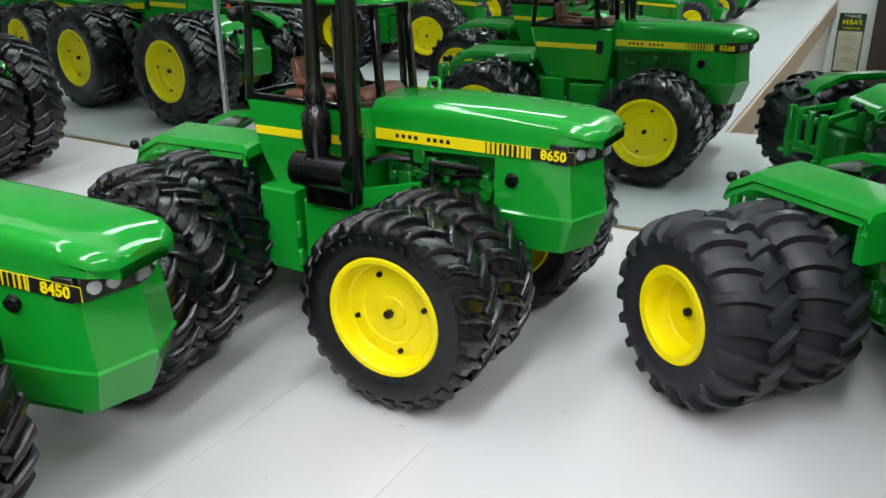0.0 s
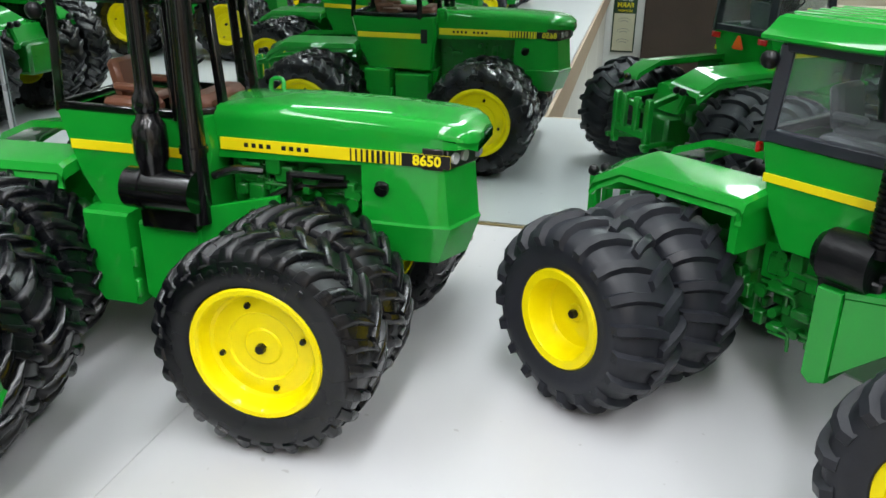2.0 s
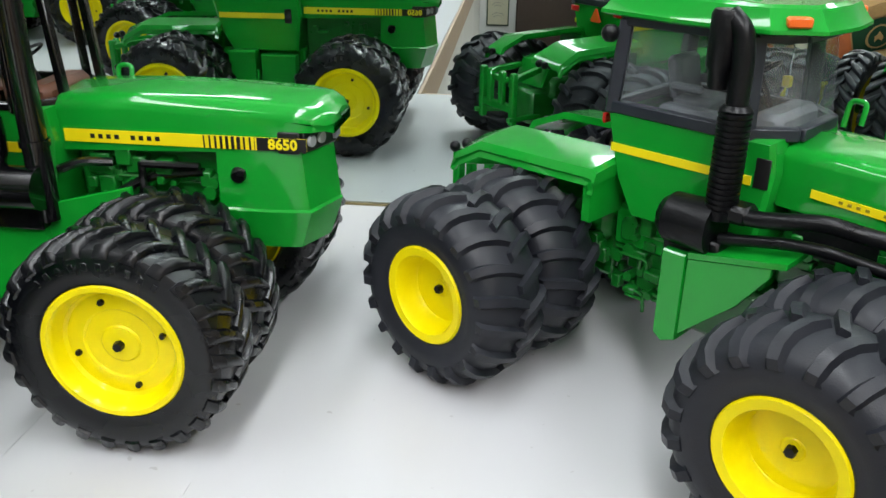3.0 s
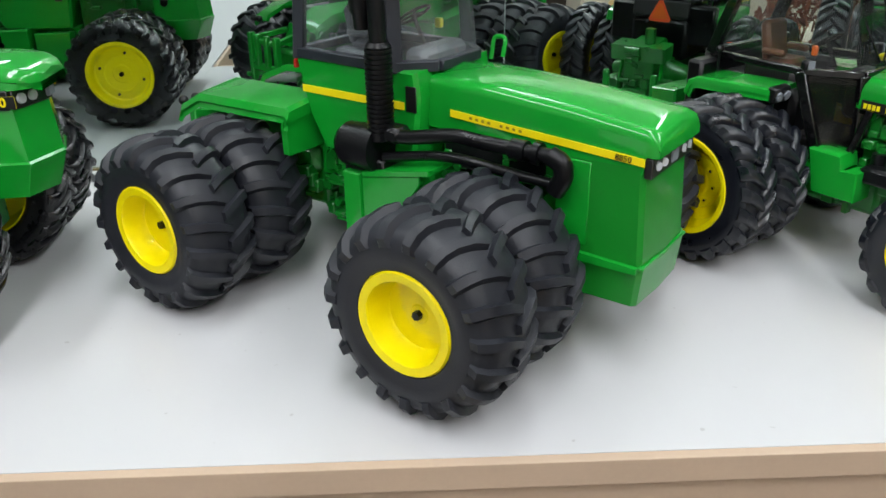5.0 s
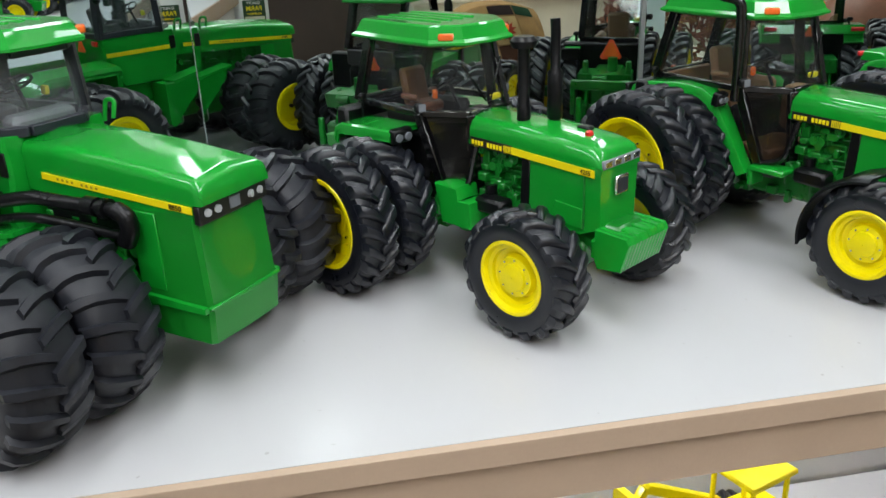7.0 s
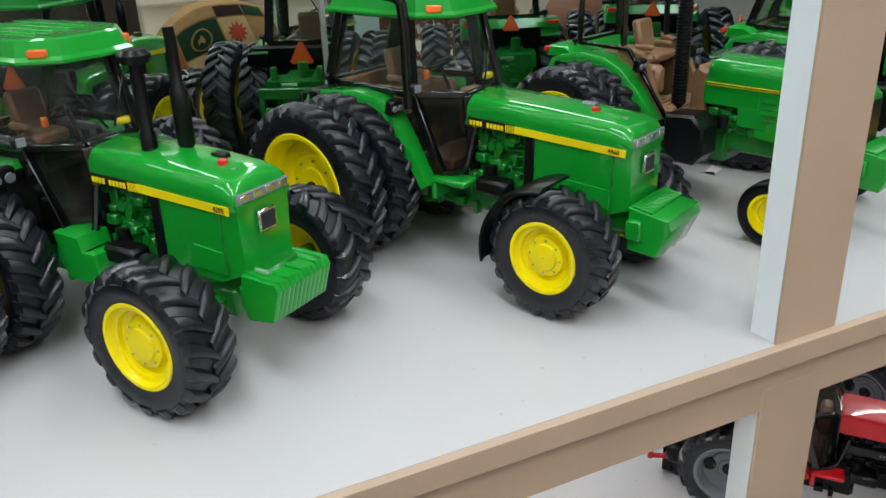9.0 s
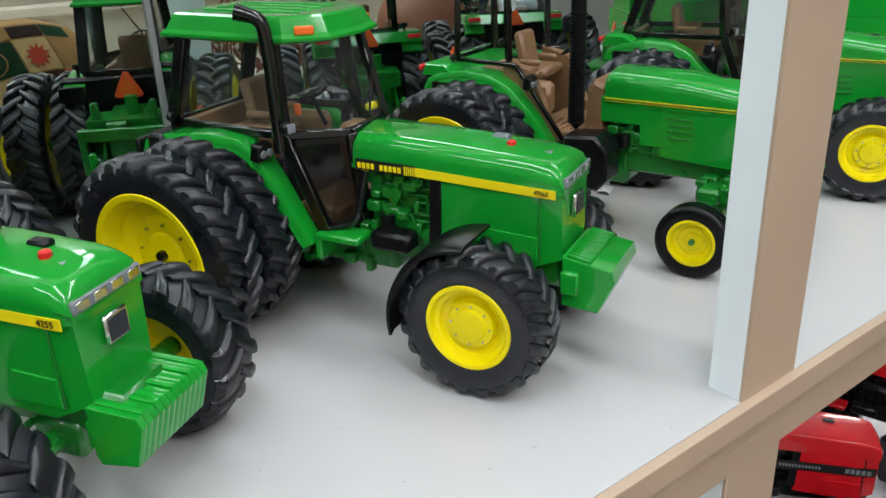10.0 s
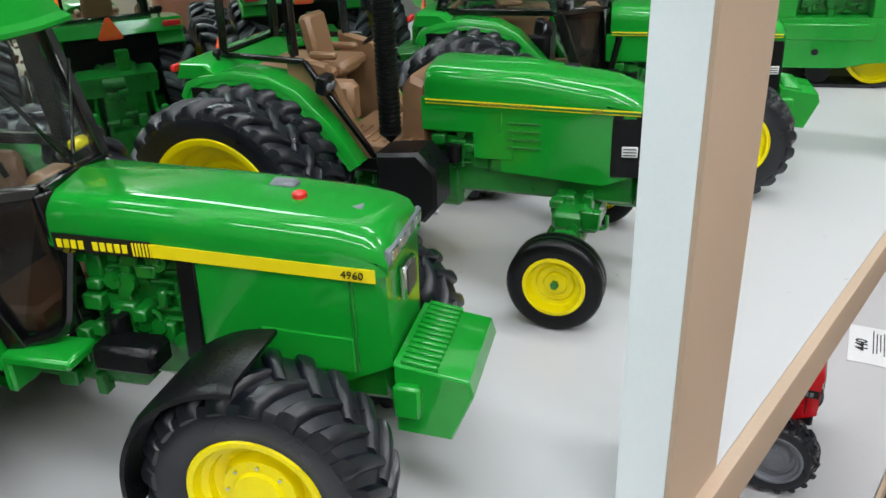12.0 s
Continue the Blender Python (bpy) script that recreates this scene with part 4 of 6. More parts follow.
def row_tractor(m, label, rear, front, yo=0.088, yf=0.068, number="", cab="cab", dual=True, weights="suitcase", fender=False, stacks=True, tri=False, stripe="two", nose="square", roof=True, group="row-crop toy tractors", hood_z=0.0, detail=True, beacon=False, glass=None, long_hood=0.0, roof_z=0.0, open_deck=None, black_side=False, paint=None, metal=None, rear_x=0.0, quick=False, fenders="slope", boxed=False, hood_r=0.0086, interior=None, cab_x=0.0, tri_z=0.105, wrap=()):
    """A two-wheel or assisted-front-drive tractor: large rear wheels, small front ones."""
    root = thing("toy_tractor", m, label, "toy tractor", group)
    glass = glass or GLASS
    paint, metal = paint or GREEN, metal or GREEN_C
    D = long_hood
    WB = 0.167 + D * 0.45

    def fx(x):
        return x + D * min(1.0, max(0.0, (x - 0.13) / 0.06))
    R, rf = rear["R"], front["R"]
    if dual:
        duals(root, rear_x, yo, rear, gap=0.006, turn=5)
    else:
        duals(root, rear_x, yo, rear, both=False)
    for s in (-1, 1):
        wheel(root, WB, s * (yf - front["W"] / 2), rf, front, 4)
    hz = hood_z
    # running gear
    bm = nb()
    cyl(bm, (rear_x, -yo + 0.012, R), (rear_x, yo - 0.012, R), 0.006, n=14)
    cyl(bm, (rear_x, -0.034, R), (rear_x, 0.034, R), 0.012, 0.012, 16)
    cbox(bm, (0.012, 0, R), (0.07, 0.034, 0.036), 0.003)
    cbox(bm, (0.07, 0, R - 0.006), (0.07, 0.028, 0.026), 0.003)
    greebles(bm, 0.02, 0.1, -0.018, -0.013, R - 0.024, R + 0.006, 16, 5)
    greebles(bm, -0.03, 0.0, -0.02, 0.02, R - 0.012, R + 0.022, 20, 6)
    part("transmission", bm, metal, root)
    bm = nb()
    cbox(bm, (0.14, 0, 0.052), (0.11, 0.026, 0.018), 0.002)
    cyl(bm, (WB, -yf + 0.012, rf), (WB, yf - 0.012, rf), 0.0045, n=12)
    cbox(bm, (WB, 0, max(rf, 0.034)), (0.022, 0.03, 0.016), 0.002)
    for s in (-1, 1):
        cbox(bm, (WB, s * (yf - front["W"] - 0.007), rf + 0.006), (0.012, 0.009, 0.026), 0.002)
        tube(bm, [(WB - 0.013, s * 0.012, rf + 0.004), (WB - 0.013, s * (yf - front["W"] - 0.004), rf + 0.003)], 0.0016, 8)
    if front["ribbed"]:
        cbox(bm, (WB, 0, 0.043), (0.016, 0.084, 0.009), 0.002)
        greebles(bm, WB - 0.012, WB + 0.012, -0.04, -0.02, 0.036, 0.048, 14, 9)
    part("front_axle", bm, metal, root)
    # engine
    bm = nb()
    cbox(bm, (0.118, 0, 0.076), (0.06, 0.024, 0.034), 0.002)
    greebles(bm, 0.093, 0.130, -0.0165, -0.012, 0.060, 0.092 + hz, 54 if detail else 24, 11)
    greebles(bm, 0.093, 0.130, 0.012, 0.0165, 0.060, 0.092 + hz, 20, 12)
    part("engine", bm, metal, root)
    bm = nb()
    cyl(bm, (0.103, -0.020, 0.062), (0.103, -0.020, 0.071), 0.0042, n=12)
    part("oil_filter", bm, BLACK_M, root)
    # hood and side panels
    bm = nb()
    L = 0.198 + long_hood
    if nose == "round":
        xs = [(0.088, 0.0195, 0.0925, 0.112), (0.093, 0.0212, 0.0925, 0.114), (0.14, 0.0215, 0.0925, 0.1125), (0.18, 0.0205, 0.0925, 0.107), (0.194, 0.019, 0.0925, 0.1025), (L, 0.0165, 0.0925, 0.098)]
    else:
        xs = [(0.083, 0.019, 0.094, 0.110), (0.087, 0.0208, 0.094, 0.1125), (0.14, 0.0212, 0.0935, 0.1105), (0.182, 0.0208, 0.093, 0.1078), (0.191, 0.0205, 0.092, 0.1062), (0.1955, 0.0200, 0.092, 0.1045), (L, 0.0188, 0.092, 0.1010)]
    loft(bm, [hood_ring(fx(x) if x != L else L, hw, z0 + hz, z1 + hz, hood_r, 0.0020) for x, hw, z0, z1 in xs])
    part("hood", bm, paint, root, "glossy green hood")
    bm = nb()
    x0 = 0.133 if nose != "round" else 0.128
    zb = 0.056 if nose != "round" else 0.058
    loft(bm, [[(x0, -0.0195, zb), (x0, -0.0205, 0.095 + hz), (x0, 0.0205, 0.095 + hz), (x0, 0.0195, zb)],
              [(fx(0.180), -0.0198, zb - 0.003), (fx(0.180), -0.0202, 0.094 + hz), (fx(0.180), 0.0202, 0.094 + hz), (fx(0.180), 0.0198, zb - 0.003)],
              [(L - 0.001, -0.0168, zb + 0.003), (L - 0.001, -0.0182, 0.093 + hz), (L - 0.001, 0.0182, 0.093 + hz), (L - 0.001, 0.0168, zb + 0.003)]])
    part("side_panel", bm, paint, root, "green engine side panel")
    if nose == "round":
        bm = nb()
        cbox(bm, (0.1075, 0, 0.0865), (0.044, 0.0412, 0.018), 0.001)
        cbox(bm, (0.124, 0, 0.078), (0.022, 0.0405, 0.028), 0.001)
        part("cowl", bm, paint, root)
        for k in range(4):
            bm = nb()
            cbox(bm, (0.140, -0.0203, 0.084 - 0.0042 * k), (0.017, 0.0008, 0.0011), 0.0002)
            part("louvre", bm, metal, root)
        bm = nb()
        cbox(bm, (0.190, -0.0186, 0.076), (0.014, 0.0016, 0.032), 0.0004, Matrix.Rotation(0.12, 3, "Z"))
        cbox(bm, (0.190, 0.0186, 0.076), (0.014, 0.0016, 0.032), 0.0004, Matrix.Rotation(-0.12, 3, "Z"))
        cbox(bm, (L - 0.0008, 0, 0.076), (0.002, 0.031, 0.030), 0.0004)
        g = part("grille", bm, BLACK_M, root, "black front grille")
        bm = nb()
        cbox(bm, (0.192, -0.0200, 0.0735), (0.0075, 0.0012, 0.0052), 0.0003, Matrix.Rotation(0.12, 3, "Z"))
        part("grille_label", bm, WHITE_D, g)
        for k in range(3):
            bm = nb()
            cbox(bm, (0.192, -0.0207, 0.0750 - 0.0015 * k), (0.0062, 0.0004, 0.0005), 0.0001, Matrix.Rotation(0.12, 3, "Z"))
            part("label_line", bm, DARK, g)
    else:
        for s in (-1, 1):
            bm = nb()
            cbox(bm, (0.1315, s * 0.0203, 0.076 + hz), (0.0065, 0.0016, 0.038), 0.0005, Matrix.Rotation(0.05, 3, "Y"))
            part("side_trim", bm, BLACK_M, root, "black trim behind the side panel")
            bm = nb()
            prism(bm, [(0.150, 0.0590), (0.155, 0.0715), (fx(0.186), 0.0700), (fx(0.186), 0.0580)], s * 0.0196, s * 0.0208, 0.0005)
            part("raised_panel", bm, paint, root)
            bm = nb()
            cbox(bm, (fx(0.1865), s * 0.0199, 0.0745 + hz), (0.0009, 0.0012, 0.033), 0.0002)
            part("panel_seam", bm, metal, root)
        bm = nb()
        cbox(bm, (L - 0.0002, 0, 0.0975 + hz), (0.0022, 0.036, 0.0052), 0.0006)
        lamp = part("lamp_strip", bm, GREY, root, "bright headlamp strip")
        for y in (-0.0135, -0.0045, 0.0045, 0.0135):
            bm = nb()
            cbox(bm, (L + 0.0008, y, 0.0975 + hz), (0.0008, 0.0062, 0.0034), 0.0003)
            part("headlamp", bm, CHROME, lamp)
        bm = nb()
        cbox(bm, (L + 0.0004, 0, 0.083 + hz), (0.0024, 0.0125, 0.0115), 0.0008)
        em = part("emblem", bm, CHROME, root, "bright nose emblem")
        bm = nb()
        cbox(bm, (L + 0.0016, 0, 0.083 + hz), (0.0008, 0.0098, 0.0088), 0.0003)
        part("emblem_field", bm, FRAME, em)
    # stripe and lettering
    if stripe == "two":
        for s in (-1, 1):
            bm = nb()
            loft(bm, [[(0.087, s * 0.0211, 0.0938 + hz), (0.087, s * 0.0216, 0.0938 + hz), (0.087, s * 0.0216, 0.0998 + hz), (0.087, s * 0.0211, 0.0998 + hz)],
                      [(0.122, s * 0.0214, 0.0932 + hz), (0.122, s * 0.0219, 0.0932 + hz), (0.122, s * 0.0219, 0.0990 + hz), (0.122, s * 0.0214, 0.0990 + hz)]])
            part("dark_decal", bm, DARK, root)
            for k in range(10):
                if k == 4:
                    continue
                bm = nb()
                cbox(bm, (0.0895 + 0.0026 * k, s * 0.0220, 0.0966 + hz - 0.00006 * k), (0.0019, 0.0004, 0.0030), 0.0001)
                part("lettering_bar", bm, DECAL, root)
            for k in range(6):
                bm = nb()
                cbox(bm, (0.1160 + 0.0012 * k, s * 0.0221, 0.0962 + hz), (0.0007, 0.0004, 0.0046), 0.0001)
                part("decal_bar", bm, DECAL, root)
        brand_decal(root, 0.122, 0.1945 + D, 0.0960 + hz, 0.0925 + hz, 0.0213, 0.0204, number, h=0.0044, bars=False, dark_end=False, num_size=0.0036, sides=(-1, 1))
    elif stripe == "thin":
        for s in (-1, 1):
            for h, mt, o, nm2 in ((0.0023, DECAL, 0.0, "stripe"), (0.0010, GREEN_D, 0.0003, "stripe_line")):
                bm = nb()
                loft(bm, [[(x, s * (y + o), z - h / 2), (x, s * (y + o + 0.0004), z - h / 2), (x, s * (y + o + 0.0004), z + h / 2), (x, s * (y + o), z + h / 2)] for x, y, z in ((0.089, 0.0218, 0.0966 + hz), (0.14, 0.0217, 0.0962 + hz), (0.182, 0.0208, 0.0956 + hz), (0.196, 0.0192, 0.0952 + hz))])
                part(nm2, bm, mt, root)
            for k in range(9):
                if k == 4:
                    continue
                bm = nb()
                cbox(bm, (0.119 + 0.0031 * k, s * 0.0223, 0.0964 + hz), (0.0021, 0.0010, 0.0014), 0.0001)
                part("lettering_bar", bm, DULL, root)
        if number:
            nm = part("model_number", text_mesh(number, 0.0026, DULL, 0.00015, bold=0.0001), None, root)
            nm.matrix_basis = pose(0.176, -0.0219, 0.0957 + hz, 0, 0, 1) @ pose(0, 0, 0, 90, 0, 0)
    elif stripe == "dark":
        for s in (-1, 1):
            bm = nb()
            loft(bm, [[(x, s * y, z - 0.004), (x, s * (y + 0.0006), z - 0.004), (x, s * (y + 0.0006), z + 0.004), (x, s * y, z + 0.004)] for x, y, z in ((0.089, 0.0212, 0.0840), (0.14, 0.0211, 0.0835), (0.180, 0.0206, 0.0830), (0.196, 0.0190, 0.0828))])
            st = part("stripe", bm, DARK, root, "black side stripe")
            for k in range(20):
                if k in (13, 14):
                    continue
                bm = nb()
                cbox(bm, (0.110 + 0.0042 * k if k > 12 else 0.120 + 0.0026 * k, s * 0.0219, 0.0835), (0.0030 if k > 12 else 0.0016, 0.0004, 0.0044 if k > 12 else 0.0026), 0.0001)
                part("lettering_bar", bm, GREY, st)
    # weights on the nose
    if weights:
        bm = nb()
        hw = 0.0205
        if weights == "suitcase":
            for k in range(12):
                y = -hw + (k + 0.5) * 2 * hw / 12
                wobble = 0.0005 * math.sin(k * 2.3)
                bw = nb()
                prism(bw, [(x + D, z) for x, z in ((0.196, 0.060 + wobble), (0.217, 0.059 + wobble), (0.219, 0.055), (0.214, 0.038), (0.198, 0.036), (0.196, 0.04))], y - hw / 12 * 0.97, y + hw / 12 * 0.97, 0.0003)
                part("front_weight", bw, paint, root)
            cbox(bm, (0.194 + D, 0, 0.046), (0.006, 0.036, 0.012), 0.001)
        else:
            prism(bm, [(0.198, 0.0625), (0.222, 0.0585), (0.2235, 0.053), (0.216, 0.0355), (0.198, 0.037)], -hw, hw, 0.0008)
            cbox(bm, (0.2025, -hw - 0.001, 0.050), (0.009, 0.004, 0.012), 0.001)
            for k in range(13):
                br = nb()
                cbox(br, (0.206, -hw + 0.002 + 0.0031 * k, 0.0618), (0.012, 0.0019, 0.0022), 0.0005, Matrix.Rotation(0.16, 3, "Y"))
                part("weight_rib", br, paint, root)
        part("weight_block", bm, paint, root, "green front weight block")
        bm = nb()
        cbox(bm, (0.190 + D, 0, 0.048), (0.020, 0.022, 0.014), 0.002)
        part("weight_bracket", bm, metal, root)
    # fenders over the rear wheels
    for s in (-1, 1):
        bm = nb()
        if fenders == "flat":
            line = [(-0.012, 0.0905), (-0.009, 0.0985), (-0.002, 0.1020), (0.018, 0.1030), (0.050, 0.1040)]
        elif fenders == "arc":
            line = [(-0.038, 0.0960), (-0.034, 0.1030), (-0.024, 0.1075), (-0.004, 0.1105), (0.016, 0.1085), (0.030, 0.1010), (0.046, 0.0840), (0.060, 0.0640)]
        else:
            line = [(-0.036, 0.0980), (-0.033, 0.1045), (-0.022, 0.1090), (0.012, 0.1120), (0.030, 0.1100), (0.040, 0.1030), (0.054, 0.0800), (0.068, 0.0560)]
        th = 0.0030
        rings = []
        for f, e in ((0.0, 0.0), (0.92, 0.0), (0.97, 0.0010), (1.0, 0.0042), (0.955, 0.0042)):
            up, lo_ = [], []
            for i, (x, z) in enumerate(line):
                p, q = line[max(i - 1, 0)], line[min(i + 1, len(line) - 1)]
                d = math.hypot(q[0] - p[0], q[1] - p[1])
                nx, nz = -(q[1] - p[1]) / d, (q[0] - p[0]) / d
                wide = 0.0574 if fenders == "flat" else (0.0490 if fenders == "arc" else 0.0460) - 0.006 * max(0.0, (x - 0.015) / 0.05)
                y = 0.030 + (wide - 0.030) * f
                up.append((x - nx * e, s * y, z - nz * e))
                lo_.append((x - nx * (e + th), s * y, z - nz * (e + th)))
            rings.append(up + lo_[::-1])
        loft(bm, rings)
        part("fender", bm, paint, root, "rear fender", sharp=34)
        bm = nb()
        cbox(bm, (0.0505 if fenders == "flat" else 0.0435, s * (0.0485 if fenders == "flat" else 0.0415), 0.1000 if fenders == "flat" else 0.1045), (0.006, 0.016 if fenders == "flat" else 0.011, 0.0095), 0.001, Matrix.Rotation(0.2, 3, "Y"))
        lp = part("fender_lamp", bm, BLACK_M, root, "black twin fender lamp")
        for d in (-0.0035, 0.0035):
            bm = nb()
            lx, lz = (0.0520, 0.0997) if fenders == "flat" else (0.0450, 0.1042)
            cyl(bm, (lx, s * (0.0485 if fenders == "flat" else 0.0415) + d * (1.1 if fenders == "flat" else 0.7), lz), (lx + 0.0027, s * (0.0485 if fenders == "flat" else 0.0415) + d * (1.1 if fenders == "flat" else 0.7), lz - 0.0006), 0.0028 if fenders == "flat" else 0.0020, n=10)
            part("lens", bm, GREY, lp, "round grey lens")
        bm = nb()
        ball(bm, (-0.020 + cab_x * 1.5, s * 0.036, 0.1165), 0.0028, 10, (0.8, 1.2, 0.9))
        cyl(bm, (-0.020 + cab_x * 1.5, s * 0.036, 0.099), (-0.020 + cab_x * 1.5, s * 0.036, 0.116), 0.001, n=6)
        part("work_lamp", bm, BLACK_M, root)
    # steps
    for s in (-1, 1):
        bm = nb()
        cbox(bm, (0.082, s * 0.030, 0.060), (0.026, 0.016, 0.004), 0.001)
        cbox(bm, (0.070, s * 0.030, 0.054), (0.004, 0.015, 0.014), 0.001)
        part("step", bm, paint if not black_side else BLACK_M, root)
        if boxed:
            bm = nb()
            prism(bm, [(0.070, 0.070), (0.090, 0.070), (0.092, 0.062), (0.102, 0.062), (0.102, 0.044), (0.076, 0.044)], s * 0.020, s * 0.039, 0.001)
            part("step_box", bm, paint, root)
    if black_side:
        bm = nb()
        prism(bm, [(0.072, 0.073), (0.094, 0.075), (0.103, 0.066), (0.103, 0.046), (0.096, 0.038), (0.076, 0.039), (0.071, 0.050)], -0.050, -0.026, 0.002)
        part("side_tank", bm, BLACK_M, root, "black side fuel tank")
    else:
        bm = nb()
        cbox(bm, (0.110, -0.0255, 0.060), (0.023, 0.013, 0.010), 0.002)
        part("battery_box", bm, BLACK_M, root)
    # cab
    inner = interior or BROWN
    if cab == "cab":
        zt = 0.1555 + roof_z
        bm = nb()
        low = [(-0.020 + cab_x, -0.028), (0.060, -0.0335), (0.082, -0.014), (0.082, 0.014), (0.060, 0.0335), (-0.020 + cab_x, 0.028)]
        mid = [(-0.024 + cab_x, -0.030), (0.054, -0.0345), (0.083, -0.017), (0.083, 0.017), (0.054, 0.0345), (-0.024 + cab_x, 0.030)]
        top = [(-0.010 + cab_x, -0.0285), (0.050, -0.031), (0.069, -0.018), (0.069, 0.018), (0.050, 0.031), (-0.010 + cab_x, 0.0285)]
        zm, zl = 0.112 + hz * 0.5, 0.058
        for k in range(6):
            if k not in wrap:
                bar(bm, (*mid[k], zm), (*top[k], zt), 0.0046 if k in (2, 3) else 0.0066)
            bar(bm, (*mid[k], zm), (*mid[(k + 1) % 6], zm), 0.0042)
            bar(bm, (*top[k], zt), (*top[(k + 1) % 6], zt), 0.0030)
        for k in (1, 2, 3, 4):
            bar(bm, (*mid[k], zm), (low[k][0] + (0.013 if k in (1, 4) else 0.004), low[k][1] * 0.9, zl), 0.0062)
        for s in (-1, 1):
            bar(bm, (0.073, s * 0.0302, zl + 0.001), (0.086, s * 0.0126, zl + 0.001), 0.0050)
        tube(bm, smooth_path([(0.071, -0.031, 0.062), (0.088, -0.026, 0.066), (0.094, -0.0235, 0.095)]), 0.0022, 8)
        for s in (-1, 1):
            bar(bm, (0.083, s * 0.002, zm + 0.006), (0.077, s * 0.018, zt - 0.012), 0.0012)
        part("cab_frame", bm, BLACK, root, "black cab frame")
        for k in range(6):
            a, b, c, d = mid[k], mid[(k + 1) % 6], top[(k + 1) % 6], top[k]
            pane(root, [(a[0], a[1], zm), (b[0], b[1], zm), (c[0], c[1], zt), (d[0], d[1], zt)], glass)
        for s in (-1, 1):
            pane(root, [(0.072, s * 0.030, zl + 0.003), (0.085, s * 0.014, zl + 0.003), (0.082, s * 0.017, zm - 0.001), (0.054, s * 0.0345, zm - 0.001)], SMOKE)
        bm = nb()
        cbox(bm, (0.014, 0, 0.080), (0.070, 0.054, 0.036), 0.004)
        cbox(bm, (0.058, 0, 0.056), (0.045, 0.050, 0.010), 0.002)
        part("cab_body", bm, BLACK_M, root)
        bm = nb()
        cbox(bm, (0.004, 0, 0.0990), (0.046, 0.050, 0.004), 0.002)
        cbox(bm, (0.026, -0.0205, 0.102), (0.036, 0.009, 0.018), 0.003)
        cbox(bm, (0.026, 0.0205, 0.102), (0.036, 0.009, 0.018), 0.003)
        cbox(bm, (-0.019, 0, 0.106), (0.004, 0.052, 0.014), 0.001)
        cbox(bm, (0.055, 0, 0.066), (0.04, 0.046, 0.010), 0.002)
        cbox(bm, (0.074, 0, 0.098), (0.012, 0.018, 0.03), 0.003)
        part("cab_interior", bm, inner, root, "moulded cab interior")
        seat_and_wheel(root, 0.022, 0.101, interior if interior == TAN_IN else BROWN, 0.026)
        bm = nb()
        cbox(bm, (0.050, -0.016, 0.121), (0.0032, 0.003, 0.006), 0.0006)
        part("lever_knob", bm, ORANGE, root)
        bm = nb()
        cbox(bm, (0.078, 0.012, 0.1185), (0.004, 0.008, 0.004), 0.001)
        part("cab_label", bm, DECAL, root, "yellow tag inside the windscreen")
        bm = nb()
        rr = []
        for sc, zz in ((1.02, zt - 0.001), (1.09, zt + 0.0004), (1.09, zt + 0.0018), (1.03, zt + 0.0036), (0.95, zt + 0.0108), (0.91, zt + 0.0118)):
            rr.append([(0.030 + cab_x * 0.6 + (x - 0.030) * sc * (1 - 2 * cab_x), y * sc, zz) for x, y in ((-0.018, -0.029), (0.030, -0.033), (0.058, -0.033), (0.075, -0.020), (0.078, 0), (0.075, 0.020), (0.058, 0.033), (0.030, 0.033), (-0.018, 0.029), (-0.020, 0))])
        loft(bm, rr)
        rfp = part("roof", bm, paint, root, "green cab roof", sharp=24)
        for k in range(4):
            bm = nb()
            cbox(bm, (0.026, -0.015 + 0.010 * k, zt + 0.0119), (0.06, 0.003, 0.0016), 0.0007)
            part("roof_rib", bm, paint, rfp)
        for s in (-1, 1):
            bm = nb()
            cbox(bm, (0.0672 + cab_x * 0.52, s * 0.0270, zt + 0.0050), (0.0040, 0.0095, 0.0042), 0.0007, Matrix.Rotation(s * 0.92, 3, "Z"))
            part("roof_lamp", bm, ORANGE, rfp, "orange warning lamp")
        if fender:
            bm = nb()
            tube(bm, smooth_path([(0.053, -0.0375, 0.104), (0.053, -0.0378, 0.150), (0.052, -0.039, 0.170), (0.041, -0.045, 0.174)]), [0.0035] * 11 + [0.0042], 12)
            part("exhaust_pipe", bm, BLACK, root, "black corner exhaust stack")
        for s in (-1, 1):
            bm = nb()
            cbox(bm, (0.0605, s * 0.0405, 0.1175), (0.005, 0.006, 0.006), 0.0012, Matrix.Rotation(s * 0.3, 3, "Z"))
            tube(bm, [(0.057, s * 0.034, 0.114), (0.060, s * 0.039, 0.116)], 0.0008, 6)
            mr = part("mirror", bm, BLACK_M, root)
            bm = nb()
            cbox(bm, (0.0632, s * 0.0400, 0.1177), (0.0008, 0.0048, 0.0048), 0.0003, Matrix.Rotation(s * 0.3, 3, "Z"))
            part("mirror_face", bm, GREY, mr)
    else:
        # open station: platform, seat, four roll posts
        bm = nb()
        for x, y in ((-0.022, -0.027), (0.022, -0.031), (0.022, 0.031), (-0.022, 0.027)):
            bar(bm, (x, y, 0.112), (x * 0.9, y * 0.95, 0.185), 0.0044)
        bar(bm, (0.020, -0.0295, 0.185), (0.020, 0.0295, 0.185), 0.004)
        bar(bm, (-0.020, -0.0255, 0.185), (-0.020, 0.0255, 0.185), 0.004)
        bar(bm, (-0.024, -0.029, 0.114), (-0.024, 0.029, 0.114), 0.003)
        bar(bm, (-0.022, -0.029, 0.114), (0.030, -0.036, 0.114), 0.003)
        bar(bm, (-0.022, 0.029, 0.114), (0.030, 0.036, 0.114), 0.003)
